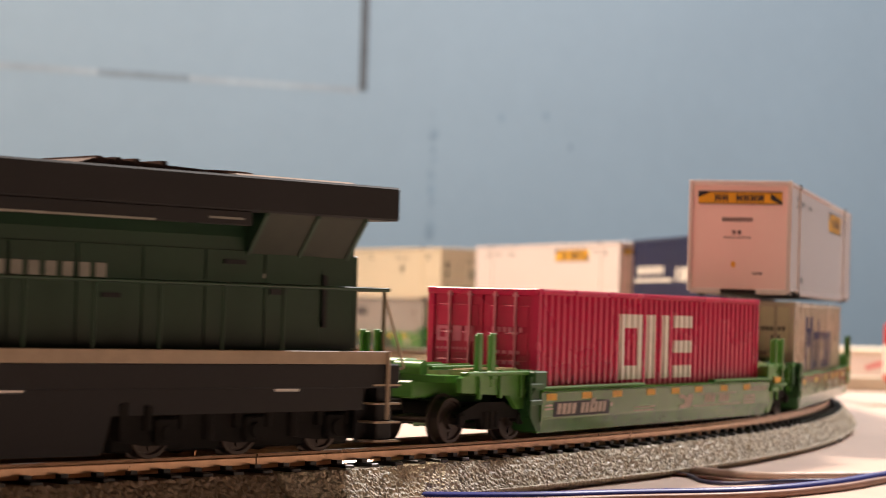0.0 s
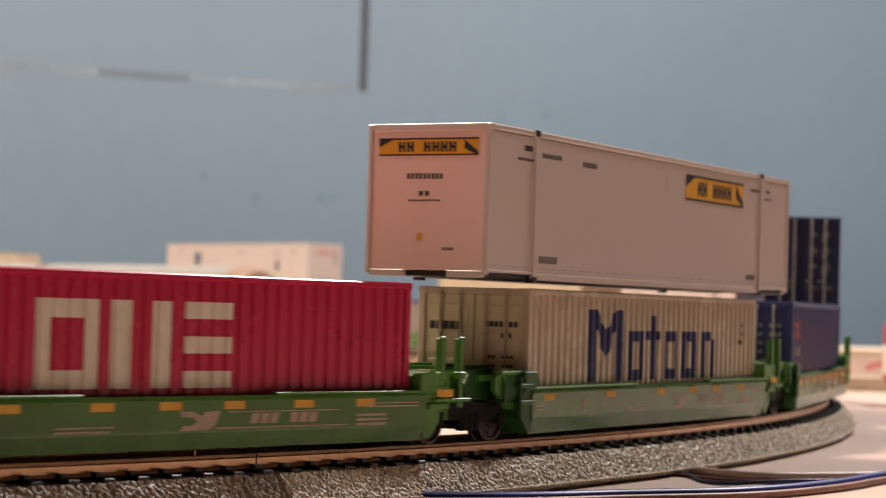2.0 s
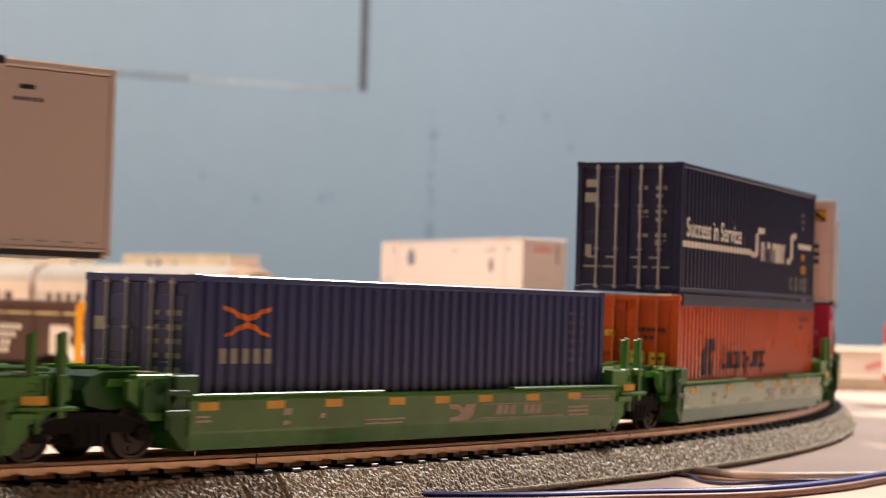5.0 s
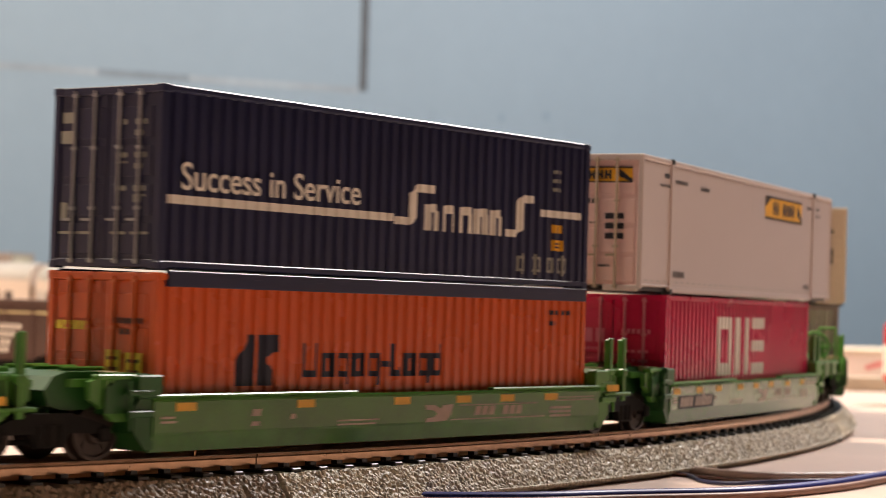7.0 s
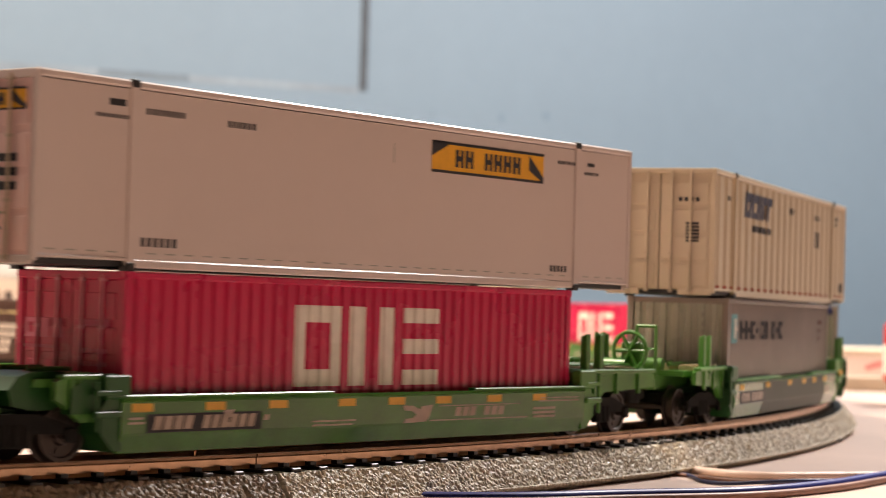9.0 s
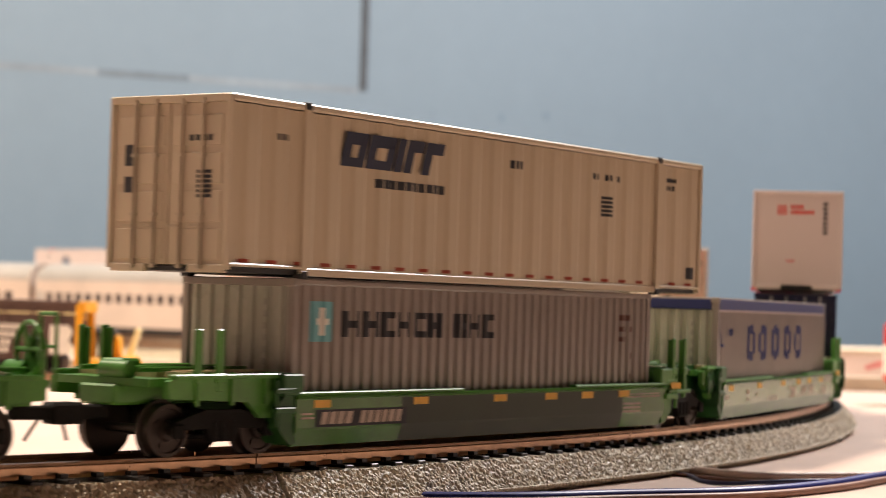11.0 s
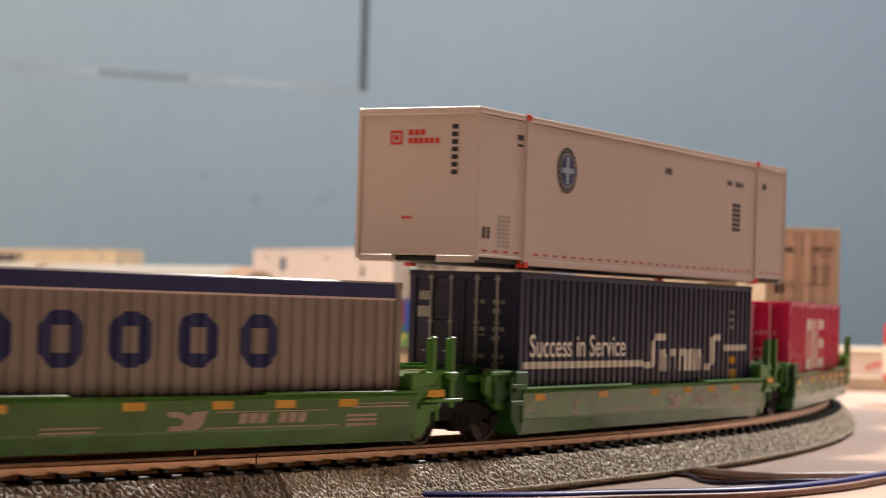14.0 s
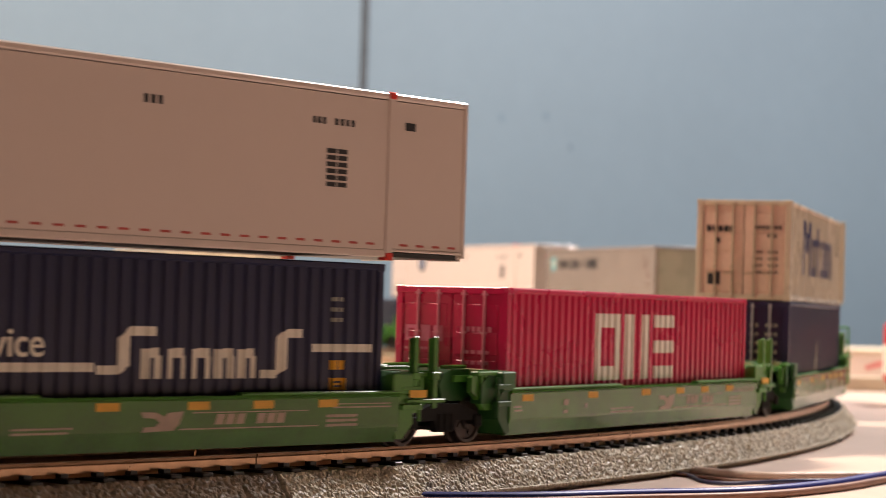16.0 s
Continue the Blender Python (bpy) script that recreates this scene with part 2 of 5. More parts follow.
def wall_seam():
    """The dark gap and the shallow ledge of a panel let into the wall."""
    s = Shape()
    # the gap is a raised strip with its shadow painted in as dark grey
    s.box(-3.2, 5.4, -1.2, 4, 277, 1300)
    tagged(part("trim", s, mat("shadowed grey gap", lin(86, 92, 99), 0.8, 0, 0.2, 20, spec=0.2), at=wall_m), "dark vertical gap between two wall panels", "seam", kind="structure")
    g = mat("grey caulk line", lin(140, 154, 166), 0.7, 0, 0.2, 6)
    tagged(part("trim", Shape().box(-900, -5, -0.3, 4, 274, 280), g, at=wall_m), "faint grey horizontal joint along the wall panel", "seam", kind="structure")
    tagged(part("trim", Shape().box(-300, -200, -0.4, 4, 273.8, 280.4), mat("dark grime", lin(112, 126, 138), 0.8, 0, 0.2, 40), at=wall_m), "dirty length of the wall joint", "seam", kind="structure")
    tagged(part("trim", Shape().box(84.5, 89, -0.3, 1, 116, 262), mat("faint wall streak", lin(125, 146, 163), 0.7, 0, 0.06, 30), at=wall_m), "faint dirty streak down the blue wall", "scuff", kind="structure")
    rnd = random.Random(5)
    d = mat("wall scuff", lin(116, 138, 156), 0.75, 0, 0.15, 60)
    marks = [(x, z, r) for x, z, r in ((88, 232, 7), (86, 186, 5), (87, 170, 6), (88, 158, 4), (87, 128, 6), (86, 120, 7), (-34, 158, 5), (-44, 154, 6), (171, 256, 5), (260, 228, 4), (228, 262, 5), (-120, 150, 5), (-180, 172, 4), (90, 205, 3), (88, 215, 4))]
    for i, (x, z, r) in enumerate(marks):
        ring = []
        n = 14
        for k in range(n):
            q = r * (0.7 + 0.5 * rnd.random())
            ring.append((x + 0.8 * q * math.cos(2 * math.pi * k / n), z + q * math.sin(2 * math.pi * k / n)))
        tagged(part("trim", Shape().prism_y(ring, -0.5, 1), d, at=wall_m), "small dark scuff on the blue wall", "scuff", kind="structure")


wall_seam()


# ---- track: grey moulded roadbed, black ties, two rails ----
def ring_shape(profile, s0, s1, n):
    """Sweep a profile of (outward offset, z) in mm along the loop."""
    rings = []
    for i in range(n + 1):
        x, y, th = along(s0 + (s1 - s0) * i / n, INSET)
        c, s_ = math.cos(th), math.sin(th)
        rings.append([(x + r * c, y + r * s_, z) for r, z in profile])
    return rings


TRACK = thing("railway_track", "grey moulded roadbed track curving round the table", "track")
JOINT = -564.2
STEP = LOOP / 16


def lumpy_bed(s0, s1, n, fine):
    """The roadbed of one piece of track: sloping shoulders of moulded ballast lumps."""
    s = Shape()
    low = TOP * 1000 + 0.1
    across = [(-19.4, low), (-19.2, low + 1.2), (-15, 5.0), (15, 5.0), (19.2, low + 1.2), (19.4, low)] if not fine else None
    if not fine:
        s.loft(ring_shape(across, s0, s1, n))
        return s
    k = 30
    prof = [(-19.4, low), (-19.2, low + 1.2), (-15, 5.0), (13.0, 5.0)]
    for i in range(1, k + 1):
        u = i / k
        prof.append((13.0 + 5.6 * u, 5.0 - 5.6 * max(0, u - 0.2) / 0.8))
    prof += [(18.9, -0.75), (18.6, -1.1), (16.5, low)]
    rings = ring_shape(prof, s0, s1, n)
    out = []
    for ring in rings:
        row = []
        for j, (x, y, z) in enumerate(ring):
            if 3 <= j <= 3 + k - 1:
                p = Vector((x, y, z * 1.3))
                near_d = noise.voronoi(p * 1.02)[0]
                h = 0.62 - near_d[0] * 1.25 + noise.noise(p * 0.4) * 0.25
                z += 0.42 * h
                d = 0.42 * h
                ux, uy = ring[-1][0] - ring[0][0], ring[-1][1] - ring[0][1]
                l = math.hypot(ux, uy)
                x += d * ux / l
                y += d * uy / l
            row.append((x, y, z))
        out.append(row)
    s.loft(out)
    return s


for i in range(16):
    a = JOINT + i * STEP + 0.65
    b = JOINT + (i + 1) * STEP - 0.65
    fine = i in (0, 1, 15)
    if fine:
        # black filler set in the gap stands in for its shadow
        seam = [(-18.6, TOP * 1000 + 0.1), (-14.6, 4.2), (12.5, 4.2), (17.6, -1.2), (18.4, TOP * 1000 + 0.1)]
        part("roadbed_joint", Shape().loft(ring_shape(seam, b - 0.2, b + 1.5, 2)), BLACK, TRACK, "black filler for the shade between track pieces")
    part("roadbed", lumpy_bed(a, b, 860 if fine else 40, fine), BED_DARK if i == 15 else BED, TRACK, "darker roadbed piece" if i == 15 else "")
    for side in (-1, 1):
        c = side * 8.25
        prof = [(c - 1.1, 5.7), (c + 1.1, 5.7), (c + 0.35, 6.3), (c + 0.35, 7.6), (c + 0.6, 7.9), (c + 0.55, 8.4), (c - 0.55, 8.4), (c - 0.6, 7.9), (c - 0.35, 7.6), (c - 0.35, 6.3)]
        part("rail", Shape().loft(ring_shape(prof, a - 0.5, b + 0.45, 60)), RAIL_M, TRACK)

tie_shape = Shape().box(-13.4, 13.4, -1.3, 1.3, 4.4, 5.75, 0.18)
for q in (-8.25, 8.25):
    tie_shape.box(q - 2.4, q - 0.9, -0.8, 0.8, 5.7, 6.5)
    tie_shape.box(q + 0.9, q + 2.4, -0.8, 0.8, 5.7, 6.5)
N_TIE = 696
near, far = [], Shape()
for i in range(N_TIE):
    s = START + 600 + LOOP * (i + 0.5) / N_TIE
    x, y, th = along(s, INSET)
    if len(near) < 140:
        near.append((x, y, th))
    else:
        c, s_ = math.cos(th), math.sin(th)
        base = [(-13.4, -1.3), (13.4, -1.3), (13.4, 1.3), (-13.4, 1.3)]
        far.prism_z([(x + c * u - s_ * w, y + s_ * u + c * w) for u, w in base], 4.4, 5.75)
for x, y, th in near:
    part("tie", tie_shape, TIE, TRACK, key="tie", at=pose(x * MM, y * MM, 0, 0, 0, math.degrees(th)))
tagged(part("far_tie", far, TIE, TRACK), "black plastic ties", kind="stuff")


# ---- containers ----
def wave(length, pitch, depth):
    """Plan of a corrugated side: (x, inset) points from end to end."""
    if depth <= 0:
        return [(-length / 2, 0.0), (length / 2, 0.0)]
    n = max(1, round(length / pitch))
    p = length / n
    pts = []
    for i in range(n):
        x = -length / 2 + i * p
        pts += [(x, depth), (x + 0.36 * p, depth), (x + 0.5 * p, 0.0), (x + 0.86 * p, 0.0)]
    pts.append((length / 2, depth))
    return pts


def inset_at(pts, x):
    for (xa, da), (xb, db) in zip(pts, pts[1:]):
        if xa <= x <= xb:
            return da + (db - da) * (x - xa) / max(1e-9, xb - xa)
    return pts[-1][1]


class Ink:
    """Flat printing that follows a container's side or end."""

    def __init__(self, pts, y, turn):
        self.pts, self.y, self.turn, self.s = pts, y, turn, Shape()

    def strip(self, x0, x1, b0, t0, b1=None, t1=None):
        b1, t1 = b0 if b1 is None else b1, t0 if t1 is None else t1
        xs = [x0] + [x for x, _ in self.pts if x0 < x < x1] + [x1]
        top, bot = [], []
        for x in xs:
            k = (x - x0) / max(1e-6, x1 - x0)
            y = self.y - inset_at(self.pts, x) + 0.07
            bot.append((x, y, b0 + (b1 - b0) * k))
            top.append((x, y, t0 + (t1 - t0) * k))
        fix = (lambda p: (p[0], -p[1], p[2])) if self.turn == "outer" else (lambda p: (-p[0], p[1], p[2])) if self.turn == "inner" else (lambda p: (-p[1], -p[0], p[2])) if self.turn == "front" else (lambda p: (p[1], p[0], p[2]))
        n = len(xs)
        vs = [fix(p) for p in bot + top]
        self.s.add(vs, [(i, i + 1, n + i + 1, n + i) for i in range(n - 1)])
        return self

    def lean(self, k, z0):
        """Slant what has been drawn, k mm along for each mm above z0."""
        sign = 1 if self.turn == "outer" else -1
        out = -sign * (self.y + 0.07)
        self.s.v = [(x + sign * k * (z - z0), out, z) for x, y, z in self.s.v]
        return self

    def bars(self, x0, x1, z0, z1, n=1, gap=0.35):
        """Unreadable writing: a row of small bars."""
        w = (x1 - x0) / n
        for i in range(n):
            self.strip(x0 + i * w, x0 + (i + 1 - gap * (n > 1)) * w, z0, z1)
        return self

    def ringed(self, x0, x1, z0, z1, t):
        """A plain hollow block."""
        self.strip(x0, x0 + t, z0, z1).strip(x1 - t, x1, z0, z1).strip(x0 + t, x1 - t, z1 - t, z1).strip(x0 + t, x1 - t, z0, z0 + t)
        return self


def put_ink(parent, ink, material, name="marking", label=""):
    ob = part(name, ink.s, material, parent, label)
    return tagged(ob, kind="stuff") if name in ("marking", "reflector_strip") else ob


def words(parent, text, size, x, z, y, material, name="lettering", label=""):
    """Readable words on an outer side, x and z: the left end of the line."""
    cu = bpy.data.curves.new(name, "FONT")
    cu.body, cu.size, cu.extrude, cu.offset = text, size * MM, 0.00003, 0.00006
    tmp = new("lettering_curve", cu)
    me = bpy.data.meshes.new_from_object(tmp.evaluated_get(bpy.context.evaluated_depsgraph_get()))
    bpy.data.objects.remove(tmp)
    bpy.data.curves.remove(cu)
    me.materials.clear()
    me.materials.append(material)
    ob = new(name, me)
    ob.parent = parent
    ob.matrix_basis = mm(x, y, z, 90, 0, 0)
    if label:
        tagged(ob, label)
    return ob


L40, W40, L53, W53 = 140.0, 28.0, 185.5, 29.8
H_LOW, H_HIGH = 29.7, 33.2


def container(label, body, height=H_LOW, length=L40, style="ribbed", end=None, frame_m=None, front="doors", band=None, group="containers on the train"):
    """A shipping container, bottom middle at its origin; -x is its leading end, -y its outer side."""
    big = length > 150
    w = W53 if big else W40
    l2, w2, h = length / 2, w / 2, height
    end = end or body
    frame_m = frame_m or body
    c = thing("shipping_container", label, "container", group)
    pitch, depth = {"ribbed": (3.3, 0.62), "smooth": (1, 0.0), "panel": (8.3, 0.55)}[style]
    post = 1.7 if not big else 1.2
    top, low = (1.3, 1.6) if not big else (1.6, 1.9)
    if band:
        top = 3.4
    key = (length, height, style, bool(band))
    inner = length - 2 * post
    pts = wave(inner, pitch, depth)

    def side():
        s = Shape()
        a = [(x, -(w2 - 0.25 - d), low) for x, d in pts]
        b = [(x, -(w2 - 0.25 - d), h - top) for x, d in pts]
        n = len(pts)
        s.add(a + b, [(i, i + 1, n + i + 1, n + i) for i in range(n - 1)])
        s.box(-inner / 2, inner / 2, -(w2 - 1.6), -(w2 - 2.0), low, h - top)
        return s
    part("side_panel", side, body, c, key=("side", key))
    part("side_panel", side, body, c, key=("side", key), at=mm(0, 0, 0, 0, 0, 180))

    def frame_s():
        s = Shape()
        for sy in (-1, 1):
            s.box(-l2 + 0.2, l2 - 0.2, sy * w2, sy * (w2 - 1.3), h - min(top, 1.4), h, 0.32)
            e = 70.0 if big else l2 - 0.2
            s.box(-e, e, sy * (w2 - 0.1 * big), sy * (w2 - 1.3), 0.35, low, 0.2)
            if big:
                s.box(-e, e, sy * (w2 - 0.02), sy * (w2 - 1.0), 0.75, 1.05)
            if big:
                for sx in (-1, 1):
                    s.box(sx * 70, sx * (l2 - 0.2), sy * w2, sy * (w2 - 1.3), 1.55, low + 0.3, 0.2)
            for sx in (-1, 1):
                s.box(sx * l2, sx * (l2 - post), sy * w2, sy * (w2 - post), 0.2 if not big else 0.9, h - 0.2, 0.15)
                if not big:
                    for z in (0.0, h - 1.5):
                        s.box(sx * (l2 + 0.12), sx * (l2 - 2.2), sy * (w2 + 0.12), sy * (w2 - 2.0), z, z + 1.5, 0.15)
        for sx in (-1, 1):
            s.box(sx * l2, sx * (l2 - 1.2), -w2 + 1, w2 - 1, h - 1.6, h - 0.1, 0.15)
            if big:
                s.box(sx * l2, sx * (l2 - 1.2), -w2 + 1, -5.2, 0.3, 1.8, 0.15)
                s.box(sx * l2, sx * (l2 - 1.2), 5.2, w2 - 1, 0.3, 1.8, 0.15)
            else:
                s.box(sx * l2, sx * (l2 - 1.2), -w2 + 1, w2 - 1, 0.3, 1.8, 0.15)
        return s
    part("frame", frame_s, frame_m, c, key=("frame", key))
    part("roof", lambda: Shape().box(-l2 + 1, l2 - 1, -w2 + 1, w2 - 1, h - 0.9, h - 0.35, 0.1), frame_m, c, key=("roof", key))
    part("underframe", lambda: Shape().box(-l2 + 1, l2 - 1, -w2 + 1.4, w2 - 1.4, 0.5, 1.5, 0.1), BLACK if big else body, c, key=("under", key))
    if band:
        for sy in (-1, 1):
            part("top_band", Shape().box(-l2 + 2, l2 - 2, sy * (w2 + 0.06), sy * (w2 - 1.0), h - 3.2, h - 0.4, 0.1), band, c, "dark blue top band")
            part("band_edge", Shape().box(-l2 + 2, l2 - 2, sy * (w2 - 0.05), sy * (w2 - 0.9), h - 3.7, h - 3.25), C_WHITE, c, "thin pale strip below the band")
        for sx in (-1, 1):
            part("top_band", Shape().box(sx * (l2 + 0.06), sx * (l2 - 1.0), -w2 + 2, w2 - 2, h - 3.2, h - 0.5, 0.1), band, c, "dark blue top band")

    def doors(sx):
        for sy in (-1, 1):
            def leaf():
                return Shape().box(-(l2 - 0.45), -(l2 - 1.1), sy * 0.15, sy * (w2 - post), 1.7, h - 1.6, 0.12)
            d = part("door", leaf, end, c, key=("leaf", key, sy), at=None if sx < 0 else mm(0, 0, 0, 0, 0, 180))
            for k in range(4):
                z = 2.6 + k * (h - 5.2) / 4
                part("door_panel", lambda: Shape().box(-(l2 - 0.25), -(l2 - 0.6), sy * 1.2, sy * (w2 - post - 1.0), z, z + (h - 5.2) / 4 - 1.3, 0.1), end, d, key=("leaf panel", key, sy, k))
            for q in (3.2, 8.3):
                def rod():
                    s = Shape().rod((-(l2 + 0.05), sy * q, 0.9), (-(l2 + 0.05), sy * q, h - 0.8), 0.33, 6)
                    for z in (1.4, h * 0.33, h * 0.66, h - 1.6):
                        s.box(-(l2 + 0.35), -(l2 - 0.5), sy * q - 0.6, sy * q + 0.6, z - 0.3, z + 0.3)
                    s.box(-(l2 + 0.5), -(l2 - 0.2), sy * q, sy * q + 2.4, h * 0.26, h * 0.26 + 0.45)
                    return s
                part("lock_rod", rod, MATS["lock rod " + end.name] if "lock rod " + end.name in MATS else mat("lock rod " + end.name, (0.34, 0.34, 0.36) if end in (C_NAVY, C_NAVY2) else {C_ORANGE.name: lin(206, 104, 50), C_ONE.name: lin(206, 120, 140)}.get(end.name, lin(180, 166, 144)), 0.4, 0.1), d, key=("rod", key, sy, q))

    def wall(sx):
        def s_():
            s = Shape()
            if style == "ribbed":
                ep = wave(w - 2 * post, 3.6, 0.6)
                n = len(ep)
                s.add([(-(l2 - 0.3 - d), y, 1.7) for y, d in ep] + [(-(l2 - 0.3 - d), y, h - top) for y, d in ep], [(i, i + 1, n + i + 1, n + i) for i in range(n - 1)])
                s.box(-(l2 - 1.5), -(l2 - 1.9), -w2 + post, w2 - post, 1.7, h - 1.6)
            else:
                s.box(-(l2 - 0.2), -(l2 - 1.0), -w2 + post, w2 - post, 1.7, h - 1.5, 0.1)
            return s
        part("end_wall", s_, end, c, key=("wall", key), at=None if sx < 0 else mm(0, 0, 0, 0, 0, 180))
    (doors if front == "doors" else wall)(-1)
    (wall if front == "doors" else doors)(1)
    if big:
        for sx in (-1, 1):
            for sy in (-1, 1):
                part("stacking_post", lambda: Shape().box(sx * 70 - 1.0, sx * 70 + 1.0, sy * (w2 + 0.18), sy * (w2 - 0.8), 0.6, h - 0.4, 0.1), frame_m, c, key=("post", key, sx, sy))
                for z in (-0.2, h - 1.3):
                    part("corner_casting", lambda: Shape().box(sx * 70 - 1.0, sx * 70 + 1.0, sy * (w2 + 0.3), sy * (w2 - 2.0), z, z + 1.5, 0.15), RED_INK if "red" in label else BLACK, c, key=("casting", key, sx, sy, z))
    c_pts = pts

    def ink(turn):
        if turn in ("outer", "inner"):
            return Ink(c_pts, w2 - 0.25, turn)
        return Ink([(-w2, 0.0), (w2, 0.0)], l2 - 0.2 if not (turn == "front" and front == "doors") else l2 - 0.14, turn)
    return c, ink


def load_one(label):
    c, ink = container(label, C_ONE)
    for turn in ("outer", "inner"):
        i = ink(turn)
        i.ringed(-24, -10.3, 8.9, 24.6, 3.3)
        i.strip(-7.5, -3.2, 8.9, 24.6).strip(2.1, 6.4, 8.9, 24.6)
        for z in (8.9, 15.2, 21.5):
            i.strip(9.6, 21.0, z, z + 3.1)
        put_ink(c, i, WHITE_INK, "logo", "white block logo")
    e = ink("front")
    e.ringed(-11.5, -8.5, 17.5, 21, 0.8).strip(-7.6, -5.2, 17.5, 21).bars(-4.4, -2.0, 17.5, 21, 1).bars(2.5, 10.5, 19.8, 21, 6).bars(-11.5, -3.5, 15.6, 16.2, 8)
    for k in range(5):
        e.bars(3.5, 10.0, 15 - k * 2.3, 15.8 - k * 2.3, 4)
    put_ink(c, e, mat("faded pink ink", lin(214, 110, 140), 0.6, 0, 0.1, 300))
    return c


def load_beige(label, upper=False):
    c, ink = container(label, C_BEIGE, end=C_PALEDOOR if not upper else C_BROWN)
    for turn in ("outer", "inner"):
        i = ink(turn)
        i.strip(-38, -33.6, 8.6, 25.5).strip(-23, -18.6, 8.6, 25.5).strip(-33.6, -28.3, 21, 25.5, 13, 20).strip(-28.3, -23, 13, 20, 21, 25.5)
        for x, n in ((-15.5, 0), (-4, 1), (7, 0), (19, 0), (31.5, 2)):
            if n == 1:
                i.strip(x + 2.6, x + 5.4, 8.6, 24.4).strip(x, x + 8, 18.4, 20.6)
            elif n == 2:
                i.strip(x, x + 2.6, 8.6, 20.6).strip(x + 6.2, x + 8.8, 8.6, 18.6).strip(x + 2.6, x + 7, 18.2, 20.6)
            else:
                i.ringed(x, x + 9, 8.6, 20.6, 2.6)
        put_ink(c, i, NAVY_INK, "logo", "dark blue block logo")
        i = ink(turn)
        i.bars(58, 62, 22, 23, 2).bars(58, 62, 19.6, 20.6, 2).bars(58, 61, 17.4, 18.4, 2)
        put_ink(c, i, DARK_INK)
    e = ink("front")
    e.bars(-11, -2.5, 20.2, 22, 5, 0.2).strip(-8.5, -7, 16.8, 18.4).bars(3, 11.5, 21, 22.2, 7).bars(7, 10, 18.6, 19.6, 3)
    for k in range(4):
        e.bars(2.8, 6, 14 - 2.0 * k, 14.7 - 2.0 * k, 3).bars(7.4, 10.5, 14 - 2 * k, 14.7 - 2 * k, 3)
    if upper:
        e.strip(-10.5, -6.8, 4.5, 8.2)
    put_ink(c, e, DARK_INK)
    return c


def load_navy(label, logo):
    c, ink = container(label, C_NAVY2 if logo == "cross" else C_NAVY)
    for turn in ("outer", "inner"):
        i = ink(turn)
        if logo == "cross":
            i.strip(-61.5, -55, 23.4, 24.2, 21.0, 22.2).strip(-55, -48.5, 21.0, 22.2, 23.4, 24.2)
            i.strip(-61, -55, 18.2, 18.8, 20.2, 21.4).strip(-55, -49, 20.2, 21.4, 18.2, 18.8)
            put_ink(c, i, ORANGE_INK, "logo", "orange crossed logo")
            i = ink(turn)
            i.bars(-63, -47, 13.4, 16.2, 5, 0.18)
            put_ink(c, i, GREY_INK, "logo", "grey block lettering")
            i = ink(turn)
            for k in range(6):
                i.bars(56, 62, 24 - k * 2.1, 24.8 - k * 2.1, 3)
            put_ink(c, i, mat("faint slate ink", lin(86, 92, 122), 0.6))
        else:
            i.strip(-2, 6, 8, 9.5, 8, 20).bars(-4, 12, 4.5, 6.5, 5)
            put_ink(c, i, GREY_INK, "logo", "grey sail-like logo")
    e = ink("front")
    for k in range(6):
        e.bars(2.5, 5.5, 22 - 2.6 * k, 23 - 2.6 * k, 2).bars(7, 11, 22 - 2.6 * k, 23 - 2.6 * k, 3)
    e.bars(-11.5, -8.8, 19, 21.5, 1)
    put_ink(c, e, GREY_INK)
    return c


